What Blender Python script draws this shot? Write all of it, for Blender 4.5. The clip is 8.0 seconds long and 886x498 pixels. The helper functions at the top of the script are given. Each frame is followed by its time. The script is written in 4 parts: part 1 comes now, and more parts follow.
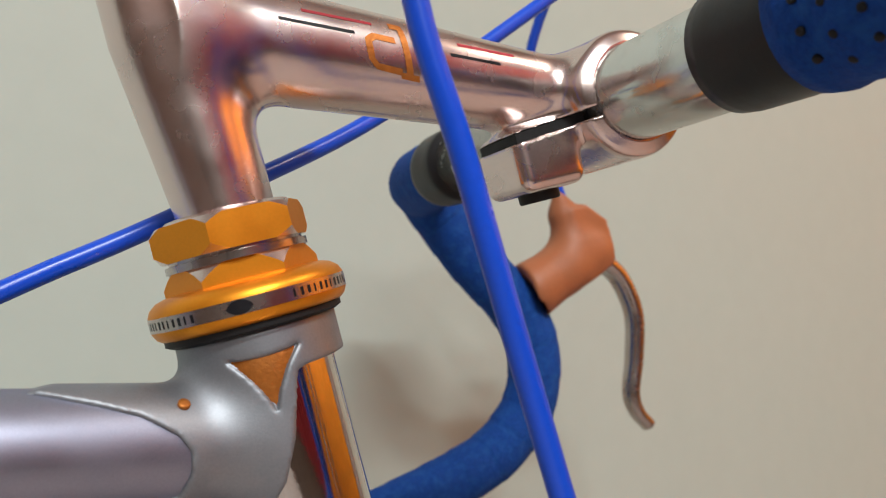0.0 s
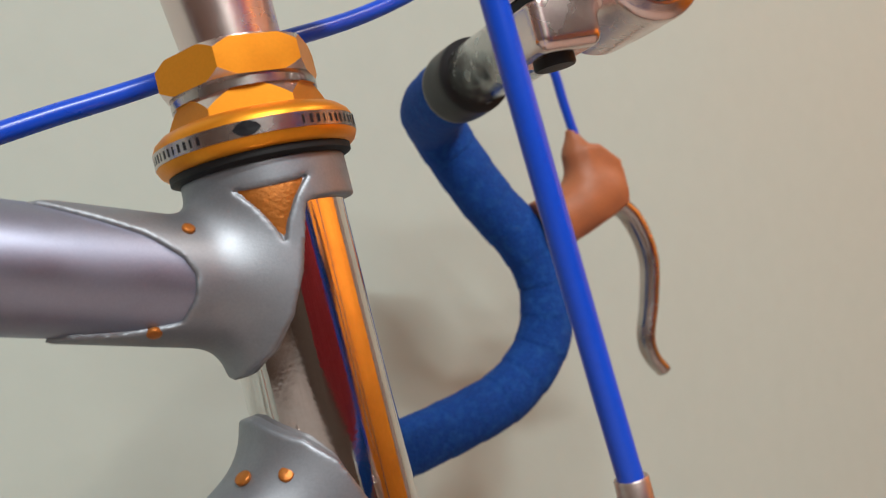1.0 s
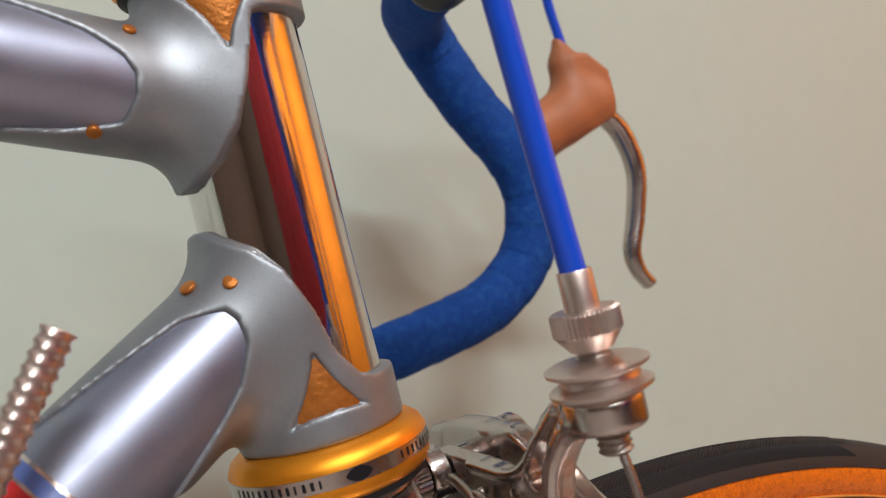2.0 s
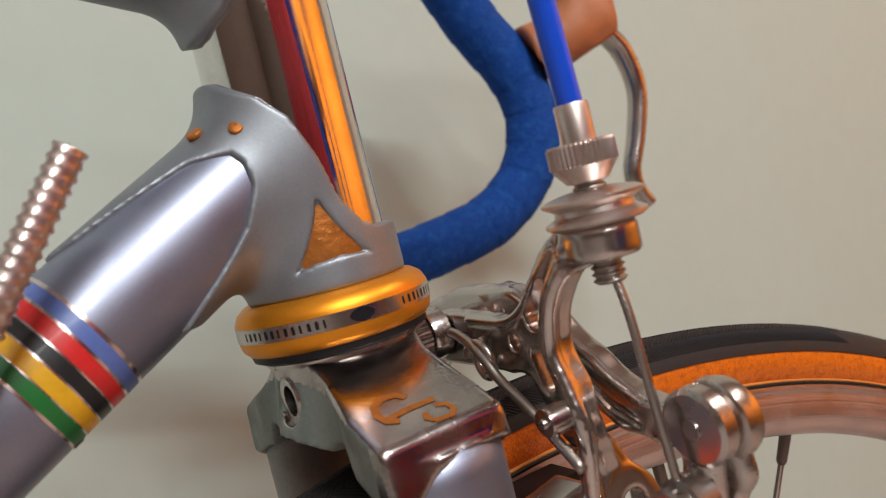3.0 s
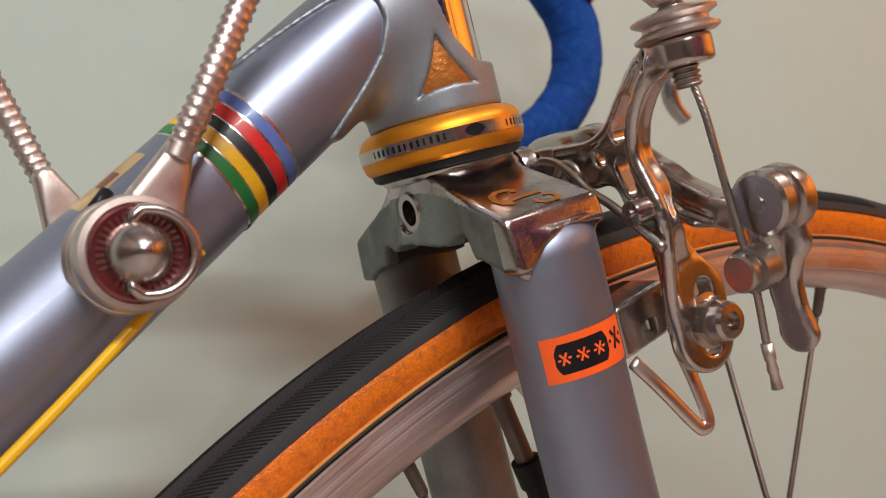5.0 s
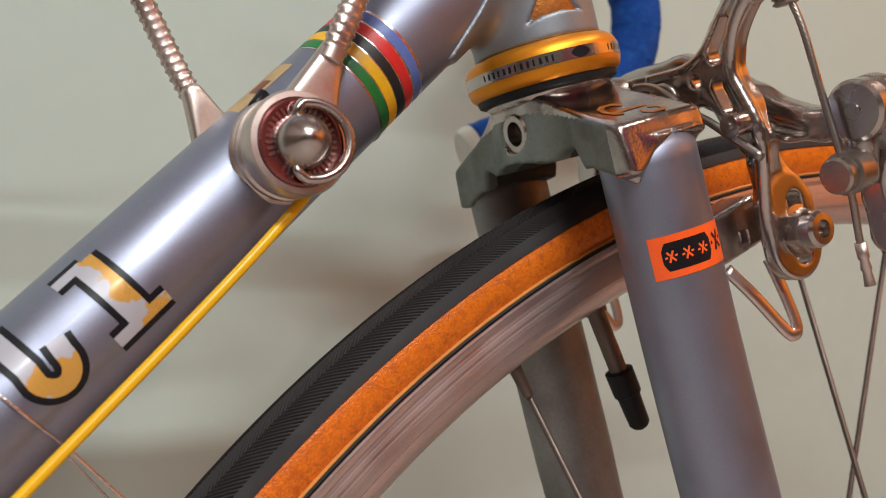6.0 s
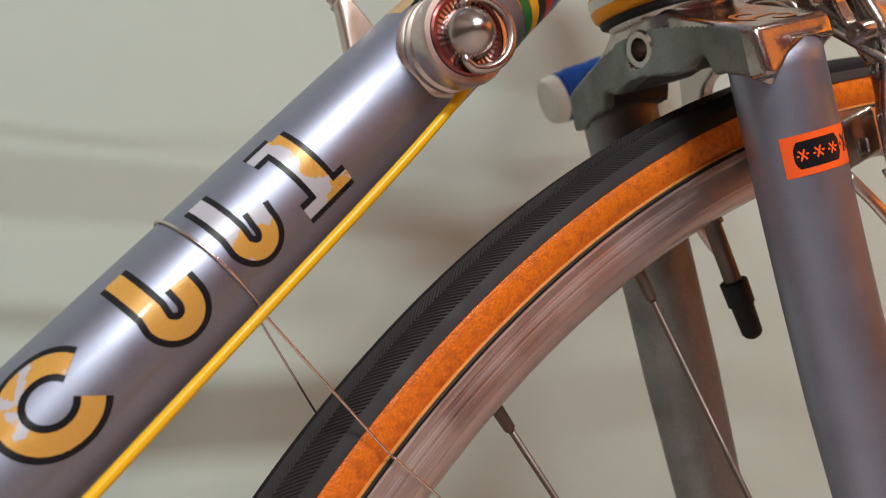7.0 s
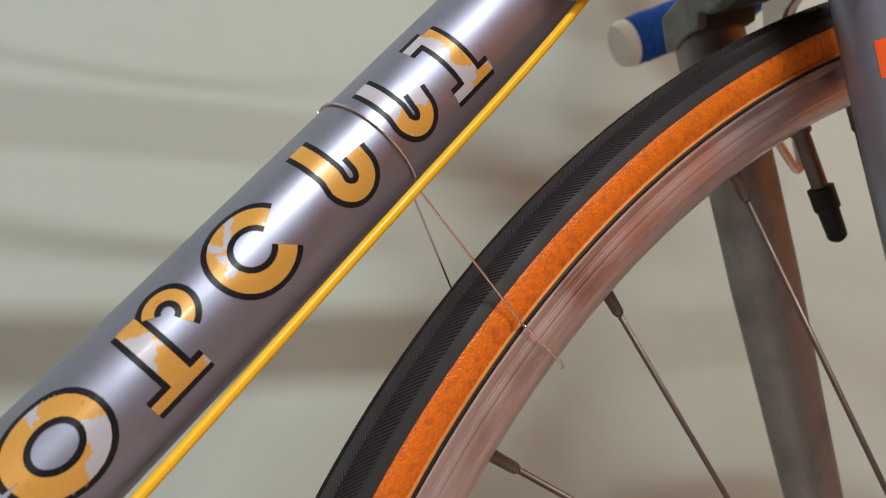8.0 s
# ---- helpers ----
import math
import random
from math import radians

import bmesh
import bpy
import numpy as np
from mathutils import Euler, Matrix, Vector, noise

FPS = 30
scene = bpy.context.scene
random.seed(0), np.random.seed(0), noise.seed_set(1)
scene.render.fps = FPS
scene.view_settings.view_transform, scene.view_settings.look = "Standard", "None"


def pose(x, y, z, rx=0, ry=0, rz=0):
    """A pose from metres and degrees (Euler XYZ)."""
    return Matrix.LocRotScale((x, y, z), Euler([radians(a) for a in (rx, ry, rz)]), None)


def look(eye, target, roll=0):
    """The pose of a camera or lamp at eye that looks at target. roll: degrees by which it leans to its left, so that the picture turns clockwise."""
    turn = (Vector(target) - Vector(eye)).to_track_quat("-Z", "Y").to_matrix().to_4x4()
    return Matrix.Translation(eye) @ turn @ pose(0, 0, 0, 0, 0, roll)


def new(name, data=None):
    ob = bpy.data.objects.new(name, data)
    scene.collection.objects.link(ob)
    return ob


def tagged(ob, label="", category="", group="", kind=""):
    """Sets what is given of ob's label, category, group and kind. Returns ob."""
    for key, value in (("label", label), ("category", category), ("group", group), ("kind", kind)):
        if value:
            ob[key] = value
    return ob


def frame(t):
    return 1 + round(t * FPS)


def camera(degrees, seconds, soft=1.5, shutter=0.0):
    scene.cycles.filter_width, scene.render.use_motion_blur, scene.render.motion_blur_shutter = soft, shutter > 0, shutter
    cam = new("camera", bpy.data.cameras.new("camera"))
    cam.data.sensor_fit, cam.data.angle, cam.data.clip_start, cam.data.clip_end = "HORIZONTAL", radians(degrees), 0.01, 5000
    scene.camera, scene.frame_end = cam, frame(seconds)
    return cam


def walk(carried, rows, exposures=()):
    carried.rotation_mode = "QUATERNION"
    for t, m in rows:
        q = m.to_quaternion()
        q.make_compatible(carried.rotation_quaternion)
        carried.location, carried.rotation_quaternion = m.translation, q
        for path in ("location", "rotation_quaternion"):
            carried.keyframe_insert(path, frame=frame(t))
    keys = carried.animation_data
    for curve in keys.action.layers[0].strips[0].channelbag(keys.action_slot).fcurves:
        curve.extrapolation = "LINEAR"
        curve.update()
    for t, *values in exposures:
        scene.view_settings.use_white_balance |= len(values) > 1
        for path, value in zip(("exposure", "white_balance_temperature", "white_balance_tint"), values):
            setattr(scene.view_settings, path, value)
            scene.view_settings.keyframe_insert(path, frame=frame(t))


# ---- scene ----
# the camera: seconds, place, and turn (x, y, z in degrees)
cam = camera(56.47, 8.0, soft=1.0)
ROWS = [
    (0.0, -0.10471, -0.17973, 0.76460, 98.841, 0.216, -35.719),
    (0.5, -0.10072, -0.17478, 0.74659, 99.662, 0.142, -35.439),
    (1.0, -0.09829, -0.16978, 0.72778, 99.799, -0.055, -35.008),
    (1.5, -0.08991, -0.17033, 0.70921, 99.270, -0.218, -34.645),
    (2.0, -0.08348, -0.17033, 0.69482, 98.190, -0.319, -34.450),
    (3.5, -0.08431, -0.17405, 0.65846, 94.821, -0.231, -34.270),
    (4.0, -0.09169, -0.17766, 0.64700, 94.350, -0.118, -34.213),
    (5.5, -0.13172, -0.18508, 0.61711, 94.917, -0.052, -32.785),
    (6.0, -0.14485, -0.18369, 0.60353, 94.811, -0.124, -31.853),
    (6.5, -0.16101, -0.18007, 0.59080, 94.498, -0.280, -30.746),
    (7.0, -0.17393, -0.17856, 0.57938, 94.051, -0.410, -29.593),
    (7.5, -0.18959, -0.18094, 0.56751, 93.589, -0.413, -28.436),
    (8.0, -0.20526, -0.18424, 0.55353, 92.800, -0.396, -27.442),
]
walk(cam, [(t, pose(x, y, z, rx, ry, rz)) for t, x, y, z, rx, ry, rz in ROWS])
cam.data.dof.use_dof, cam.data.dof.focus_distance, cam.data.dof.aperture_fstop = True, 0.205, 20.0

# ---- light ----
world = bpy.data.worlds.new("world")
scene.world = world
world.use_nodes = True
world.node_tree.nodes["Background"].inputs[0].default_value = (0.8, 0.85, 0.9, 1)
world.node_tree.nodes["Background"].inputs[1].default_value = 0.02


def area_lamp(name, eye, target, size_x, size_y, watts, colour):
    data = bpy.data.lights.new(name, "AREA")
    data.shape, data.size, data.size_y, data.energy, data.color = "RECTANGLE", size_x, size_y, watts, colour
    ob = new(name, data)
    ob.matrix_world = look(eye, target)
    return ob


area_lamp("ceiling_light_main", (-0.50, -1.45, 2.05), (-0.50, 0.1, 0.7), 0.80, 0.07, 34, (0.95, 1.0, 0.98))
area_lamp("wall_light_long", (-0.85, -1.93, 1.62), (-0.85, 0.1, 0.75), 0.80, 0.05, 12, (0.93, 1.0, 0.97))
# added warm fill: brightens the orange cloths and their reflections
area_lamp("warm_reflector_fill", (0.95, -1.00, 2.44), (1.95, -1.35, 0.8), 0.6, 0.2, 32, (1.0, 0.87, 0.74))
scene.view_settings.exposure = 0.0


# ---- materials ----
def rgba(c):
    return (c[0], c[1], c[2], 1.0)


def surface(name, base, metallic=0.0, rough=0.5, grain=400.0, vary=0.15, stain=25.0, stain_amount=0.15, bump=0.0, bump_scale=900.0, coat=0.0, rough_vary=0.1, second=None, island=0.0, scratch=0.0, ringed=False, sheen=0.5):
    """A surface with two scales of colour variation, uneven gloss and a fine relief."""
    m = bpy.data.materials.new(name)
    m.use_nodes = True
    nt = m.node_tree
    bsdf = nt.nodes["Principled BSDF"]
    bsdf.inputs["Metallic"].default_value = metallic
    bsdf.inputs["Coat Weight"].default_value = coat
    bsdf.inputs["Coat Roughness"].default_value = 0.08
    bsdf.inputs["Specular IOR Level"].default_value = sheen
    geo = nt.nodes.new("ShaderNodeTexCoord")
    fine = nt.nodes.new("ShaderNodeTexNoise")
    fine.inputs["Scale"].default_value, fine.inputs["Detail"].default_value = grain, 5
    broad = nt.nodes.new("ShaderNodeTexNoise")
    broad.inputs["Scale"].default_value, broad.inputs["Detail"].default_value = stain, 6
    for n in (fine, broad):
        nt.links.new(geo.outputs["Object"], n.inputs["Vector"])
    mix1 = nt.nodes.new("ShaderNodeMix")
    mix1.data_type = "RGBA"
    dark = [c * (1 - vary) for c in base]
    light = [min(1, c * (1 + vary)) for c in base]
    mix1.inputs["A"].default_value, mix1.inputs["B"].default_value = rgba(dark), rgba(light)
    nt.links.new(fine.outputs["Fac"], mix1.inputs["Factor"])
    ramp = nt.nodes.new("ShaderNodeMapRange")
    ramp.inputs["From Min"].default_value, ramp.inputs["From Max"].default_value = 0.48, 0.72
    ramp.inputs["To Max"].default_value = stain_amount
    nt.links.new(broad.outputs["Fac"], ramp.inputs["Value"])
    mix2 = nt.nodes.new("ShaderNodeMix")
    mix2.data_type = "RGBA"
    mix2.inputs["B"].default_value = rgba(second or [c * 0.4 for c in base])
    nt.links.new(mix1.outputs["Result"], mix2.inputs["A"])
    nt.links.new(ramp.outputs["Result"], mix2.inputs["Factor"])
    out = mix2.outputs["Result"]
    if island:
        rnd = nt.nodes.new("ShaderNodeNewGeometry")
        hsv = nt.nodes.new("ShaderNodeHueSaturation")
        mr = nt.nodes.new("ShaderNodeMapRange")
        mr.inputs["To Min"].default_value, mr.inputs["To Max"].default_value = 1 - island, 1 + island
        nt.links.new(rnd.outputs["Random Per Island"], mr.inputs["Value"])
        nt.links.new(mr.outputs["Result"], hsv.inputs["Value"])
        nt.links.new(out, hsv.inputs["Color"])
        out = hsv.outputs["Color"]
    nt.links.new(out, bsdf.inputs["Base Color"])
    rr = nt.nodes.new("ShaderNodeMapRange")
    rr.inputs["From Min"].default_value, rr.inputs["From Max"].default_value = 0.3, 0.7
    rr.inputs["To Min"].default_value, rr.inputs["To Max"].default_value = max(0.02, rough - rough_vary), rough + rough_vary
    nt.links.new(broad.outputs["Fac"], rr.inputs["Value"])
    nt.links.new(rr.outputs["Result"], bsdf.inputs["Roughness"])
    if scratch or ringed:
        if ringed:
            sep = nt.nodes.new("ShaderNodeSeparateXYZ")
            com = nt.nodes.new("ShaderNodeCombineXYZ")
            off = nt.nodes.new("ShaderNodeMath")
            off.operation, off.inputs[1].default_value = "SUBTRACT", 0.338
            length = nt.nodes.new("ShaderNodeVectorMath")
            length.operation = "LENGTH"
            nt.links.new(geo.outputs["Object"], sep.inputs[0])
            nt.links.new(sep.outputs["Z"], off.inputs[0])
            nt.links.new(sep.outputs["X"], com.inputs["X"])
            nt.links.new(off.outputs[0], com.inputs["Z"])
            nt.links.new(com.outputs[0], length.inputs[0])
            lines = nt.nodes.new("ShaderNodeTexNoise")
            lines.noise_dimensions = "1D"
            lines.inputs["Scale"].default_value, lines.inputs["Detail"].default_value = 1400, 3
            nt.links.new(length.outputs["Value"], lines.inputs["W"])
        else:
            stretch = nt.nodes.new("ShaderNodeMapping")
            stretch.inputs["Rotation"].default_value = (0.4, 0.7, 0.3)
            stretch.inputs["Scale"].default_value = (1.0, 1.0, 0.04)
            nt.links.new(geo.outputs["Object"], stretch.inputs["Vector"])
            lines = nt.nodes.new("ShaderNodeTexNoise")
            lines.inputs["Scale"].default_value, lines.inputs["Detail"].default_value = 1700, 3
            nt.links.new(stretch.outputs["Vector"], lines.inputs["Vector"])
        thin = nt.nodes.new("ShaderNodeMapRange")
        thin.inputs["From Min"].default_value, thin.inputs["From Max"].default_value = (0.40, 0.62) if ringed else (0.60, 0.68)
        thin.inputs["To Max"].default_value = scratch
        nt.links.new(lines.outputs["Fac"], thin.inputs["Value"])
        add = nt.nodes.new("ShaderNodeMath")
        nt.links.new(rr.outputs["Result"], add.inputs[0])
        nt.links.new(thin.outputs["Result"], add.inputs[1])
        nt.links.new(add.outputs[0], bsdf.inputs["Roughness"])
        cut = nt.nodes.new("ShaderNodeBump")
        cut.invert = True
        cut.inputs["Strength"].default_value, cut.inputs["Distance"].default_value = 0.25 if ringed else 0.12, 0.0002
        nt.links.new(lines.outputs["Fac"] if ringed else thin.outputs["Result"], cut.inputs["Height"])
        nt.links.new(cut.outputs["Normal"], bsdf.inputs["Normal"])
    elif bump:
        rel = nt.nodes.new("ShaderNodeTexNoise")
        rel.inputs["Scale"].default_value, rel.inputs["Detail"].default_value = bump_scale, 4
        nt.links.new(geo.outputs["Object"], rel.inputs["Vector"])
        b = nt.nodes.new("ShaderNodeBump")
        b.inputs["Strength"].default_value, b.inputs["Distance"].default_value = bump, 0.0006
        nt.links.new(rel.outputs["Fac"], b.inputs["Height"])
        nt.links.new(b.outputs["Normal"], bsdf.inputs["Normal"])
    return m


PAINT = surface("satin_silver_paint", (0.30, 0.31, 0.40), 0.92, 0.45, 2500, 0.12, 60, 0.16, 0.03, 3500, rough_vary=0.07, coat=0.12)
WORNCHROME = surface("tarnished_chrome", (0.47, 0.40, 0.38), 1.0, 0.20, 900, 0.2, 90, 0.45, 0.10, 1200, rough_vary=0.12)
# near-black tone that paints the shade in the hollow under the crown
CROWNSHADE = surface("dark_crown_shade", (0.045, 0.042, 0.038), 0.0, 0.6, 700, 0.3, 80, 0.3, 0.1, 900)
LUG = surface("satin_silver_lug", (0.285, 0.295, 0.325), 0.85, 0.53, 1800, 0.12, 90, 0.22, 0.05, 2500, rough_vary=0.06)
CHROME = surface("worn_chrome", (0.74, 0.70, 0.68), 1.0, 0.09, 900, 0.08, 120, 0.22, 0.02, 900, rough_vary=0.06, second=(0.30, 0.24, 0.20))
BARM = surface("satin_bar_alloy", (0.70, 0.70, 0.68), 0.95, 0.22, 1500, 0.06, 140, 0.25, 0.0, 900, second=(0.35, 0.33, 0.30))
STEMM = surface("polished_alloy", (0.76, 0.62, 0.59), 1.0, 0.25, 1500, 0.06, 80, 0.15, 0.02, 1200, rough_vary=0.06)
ALLOY = surface("brushed_alloy", (0.53, 0.465, 0.44), 1.0, 0.23, 1500, 0.10, 90, 0.18, 0.03, 1500, rough_vary=0.07)
DARKALLOY = surface("dull_steel", (0.42, 0.37, 0.34), 1.0, 0.32, 1500, 0.15, 120, 0.30, 0.05, 1500)
COPPERY = surface("dull_bronze_alloy", (0.66, 0.55, 0.51), 1.0, 0.38, 1200, 0.12, 100, 0.2, 0.04, 1500)
GOLD = surface("gold_anodised", (0.80, 0.29, 0.018), 0.80, 0.42, 1500, 0.08, 80, 0.15, 0.02, 1800, rough_vary=0.06, second=(0.45, 0.18, 0.03))
COPPER = surface("copper_paint", (0.46, 0.15, 0.026), 0.6, 0.45, 700, 0.3, 250, 0.35, 0.35, 900, second=(0.25, 0.08, 0.02))
BLACK = surface("black_rubber", (0.012, 0.011, 0.012), 0.0, 0.55, 900, 0.3, 60, 0.2, 0.1, 1500, sheen=0.25)
BLACKPAINT = surface("black_ink", (0.010, 0.009, 0.012), 0.0, 0.35, 900, 0.2, 90, 0.1, sheen=0.25)
BLUE = surface("blue_cable_plastic", (0.006, 0.070, 0.60), 0.0, 0.30, 600, 0.08, 40, 0.08, rough_vary=0.04)
TAPE = surface("blue_cloth_tape", (0.006, 0.050, 0.26), 0.0, 0.85, 900, 0.4, 240, 0.42, 0.9, 700, second=(0.03, 0.13, 0.40), sheen=0.2)
GREYTAPE = surface("dark_grey_tape", (0.018, 0.017, 0.019), 0.0, 0.42, 600, 0.15, 60, 0.2, 0.05, sheen=0.3)
# darker copy of the silver paint: the far blade's shade put into colour
SHADEPAINT = surface("shaded_silver_paint", (0.25, 0.24, 0.235), 0.7, 0.5, 900, 0.2, 60, 0.4, 0.05, 1500)
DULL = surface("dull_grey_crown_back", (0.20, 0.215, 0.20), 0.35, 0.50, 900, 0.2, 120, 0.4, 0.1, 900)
HOOD = surface("tan_rubber", (0.36, 0.115, 0.045), 0.0, 0.55, 800, 0.12, 60, 0.18, 0.08, 1200)
TREAD = surface("black_tread_rubber", (0.020, 0.0155, 0.0165), 0.0, 0.62, 900, 0.25, 60, 0.25, 0.1, 2200, second=(0.045, 0.036, 0.039), sheen=0.28)
CASING = surface("amber_tyre_sidewall", (0.76, 0.148, 0.007), 0.0, 0.36, 1500, 0.5, 420, 0.5, 0.5, 1300, second=(0.26, 0.03, 0.004))
RIM = surface("rim_alloy", (0.66, 0.53, 0.505), 1.0, 0.38, 1800, 0.12, 60, 0.22, 0.05, 2500, scratch=0.12, ringed=True)
STEEL = surface("spoke_steel", (0.17, 0.125, 0.11), 0.9, 0.50, 1500, 0.15, 90, 0.2)
YELLOW = surface("yellow_cable_plastic", (0.85, 0.46, 0.006), 0.0, 0.32, 700, 0.06, 50, 0.08)
WALLM = surface("pale_wall_paint", (0.415, 0.468, 0.431), 0.0, 0.75, 60, 0.03, 3, 0.10, 0.15, 160, second=(0.37, 0.43, 0.395))
ROOMM = surface("dim_rose_plaster", (0.32, 0.25, 0.232), 0.0, 0.8, 60, 0.05, 4, 0.1)
FLOORM = surface("pale_floor", (0.44, 0.385, 0.36), 0.0, 0.5, 60, 0.2, 6, 0.3)
WOODM = surface("dark_brown_panel", (0.11, 0.075, 0.06), 0.0, 0.5, 60, 0.2, 8, 0.3)
REDM = surface("red_matte", (0.42, 0.035, 0.05), 0.0, 0.8, 60, 0.2, 8, 0.3)
ORANGEM = surface("orange_reflector_cloth", (0.95, 0.36, 0.03), 0.0, 0.8, 60, 0.1, 8, 0.1)
TAN = surface("tan_tape", (0.60, 0.22, 0.04), 0.0, 0.6, 500, 0.2, 60, 0.3)
WHITE = surface("white_bar_plug", (0.62, 0.60, 0.55), 0.0, 0.5, 500, 0.1, 60, 0.2)
STICKER = surface("orange_sticker", (0.95, 0.11, 0.015), 0.0, 0.40, 700, 0.06, 90, 0.08)
STRIPES = {
    "blue": surface("stripe_blue", (0.10, 0.15, 0.42), 0.0, 0.42, 700, 0.15, 90, 0.3, coat=0.1),
    "red": surface("stripe_red", (0.62, 0.02, 0.02), 0.0, 0.42, 700, 0.15, 90, 0.3, coat=0.1),
    "black": surface("stripe_black", (0.012, 0.012, 0.014), 0.0, 0.42, 700, 0.15, 90, 0.2, coat=0.1),
    "yellow": surface("stripe_yellow", (0.80, 0.42, 0.01), 0.0, 0.42, 700, 0.15, 90, 0.3, coat=0.1),
    "green": surface("stripe_green", (0.01, 0.16, 0.03), 0.0, 0.42, 700, 0.15, 90, 0.3, coat=0.1),
}


# ---- building helpers ----
HEAD_ANGLE = radians(72.747)
AXIS_FOOT = Vector((0.0, 0.0, 0.6846))


def head_matrix(steer=0.0):
    """From head-tube millimetres (ahead, left, up the steering axis) to the world."""
    up = Vector((-math.cos(HEAD_ANGLE), 0, math.sin(HEAD_ANGLE)))
    ahead = Vector((math.sin(HEAD_ANGLE), 0, math.cos(HEAD_ANGLE)))
    m = Matrix((ahead, (0, 1, 0), up)).transposed().to_4x4()
    return Matrix.Translation(AXIS_FOOT) @ m @ pose(0, 0, 0, 0, 0, steer) @ Matrix.Scale(0.001, 4)


H0 = head_matrix(0)
HF = head_matrix(-4.5)
HB = head_matrix(-13.0)
# down tube and top tube: along the tube backwards, to the right-hand side, and square to both
DT_BACK = Vector((-math.cos(radians(46.19)), 0, -math.sin(radians(46.19))))
TT_BACK = Vector((-1.0, 0, 0))


def tube_matrix(height, back):
    """Millimetres (back along the tube, to the bicycle's right, up) to the world, from the steering axis."""
    foot = AXIS_FOOT + Vector((-(height - AXIS_FOOT.z) / math.tan(HEAD_ANGLE), 0, height - AXIS_FOOT.z))
    right = Vector((0, -1, 0))
    up = back.cross(right)
    up = up if up.z > 0 else -up
    return Matrix.Translation(foot) @ Matrix((back, right, up)).transposed().to_4x4() @ Matrix.Scale(0.001, 4)


MD = tube_matrix(0.8089 - 0.0954, DT_BACK)
MT = tube_matrix(0.8455 - 0.0954, TT_BACK)


def empty(name, place=(0, 0, 0)):
    ob = new(name)
    ob.location = place
    return ob


def part(name, verts, faces, material, parent, label="", m=None, smooth=True, sharp=None):
    """Links one mesh, given in the space of m, under a thing or a part."""
    me = bpy.data.meshes.new(name)
    if m is not None:
        a = np.array(m)
        v = np.asarray(verts, float)
        verts = v @ a[:3, :3].T + a[:3, 3]
    verts = np.asarray(verts, float)
    if parent is not None:
        base = np.array(parent.get("base", (0, 0, 0)))
        verts = verts - base
    me.from_pydata(verts.tolist(), [], [tuple(int(i) for i in f) for f in faces])
    if material is not None:
        me.materials.append(material)
    bm = bmesh.new()
    bm.from_mesh(me)
    bmesh.ops.recalc_face_normals(bm, faces=bm.faces)
    bm.to_mesh(me)
    bm.free()
    if smooth:
        me.shade_smooth()
        if sharp:
            me.set_sharp_from_angle(angle=radians(sharp))
    ob = new(name, me)
    if parent is not None:
        ob.parent = parent
        ob["base"] = list(parent.get("base", (0, 0, 0)))
    if label:
        tagged(ob, label)
    return ob


def lathe(profile, seg=64):
    """A turned body round z from (radius, height) pairs."""
    verts, faces = [], []
    n = len(profile)
    for r, z in profile:
        for i in range(seg):
            a = 2 * math.pi * i / seg
            verts.append((r * math.cos(a), r * math.sin(a), z))
    for k in range(n - 1):
        for i in range(seg):
            j = (i + 1) % seg
            faces.append((k * seg + i, k * seg + j, (k + 1) * seg + j, (k + 1) * seg + i))
    faces.append(tuple(range(seg))[::-1])
    faces.append(tuple((n - 1) * seg + i for i in range(seg)))
    return verts, faces


def smooth_path(points, count=60):
    """A Catmull-Rom curve through the points."""
    p = [Vector(q) for q in points]
    p = [p[0] * 2 - p[1]] + p + [p[-1] * 2 - p[-2]]
    out = []
    n = len(p) - 3
    for k in range(count + 1):
        u = k / count * n
        i = min(int(u), n - 1)
        t = u - i
        a, b, c, d = p[i:i + 4]
        out.append(0.5 * ((2 * b) + (c - a) * t + (2 * a - 5 * b + 4 * c - d) * t * t + (3 * b - a - 3 * c + d) * t ** 3))
    return out


def sweep(path, radius, seg=20, flat=1.0, side=None):
    """A tube along a path. radius: a number or one for each point; flat: second radius as a share, along side."""
    pts = [Vector(q) for q in path]
    n = len(pts)
    rad = radius if isinstance(radius, (list, tuple)) else [radius] * n
    verts, faces = [], []
    ref = Vector(side) if side else None
    prev = None
    for i in range(n):
        tan = (pts[min(i + 1, n - 1)] - pts[max(i - 1, 0)]).normalized()
        if ref is not None:
            u = (ref - tan * ref.dot(tan)).normalized()
        elif prev is None:
            u = tan.orthogonal().normalized()
        else:
            u = (prev - tan * prev.dot(tan)).normalized()
        prev = u
        w = tan.cross(u)
        for k in range(seg):
            a = 2 * math.pi * k / seg
            verts.append(pts[i] + u * (rad[i] * flat * math.cos(a)) + w * (rad[i] * math.sin(a)))
    for i in range(n - 1):
        for k in range(seg):
            j = (k + 1) % seg
            faces.append((i * seg + k, i * seg + j, (i + 1) * seg + j, (i + 1) * seg + k))
    faces.append(tuple(range(seg))[::-1])
    faces.append(tuple((n - 1) * seg + k for k in range(seg)))
    return [tuple(v) for v in verts], faces


def merge(*bodies):
    verts, faces = [], []
    for v, f in bodies:
        k = len(verts)
        verts += [tuple(q) for q in v]
        faces += [tuple(i + k for i in g) for g in f]
    return verts, faces


def turned(body, m):
    """A body moved by a matrix."""
    return [tuple(m @ Vector(v)) for v in body[0]], body[1]


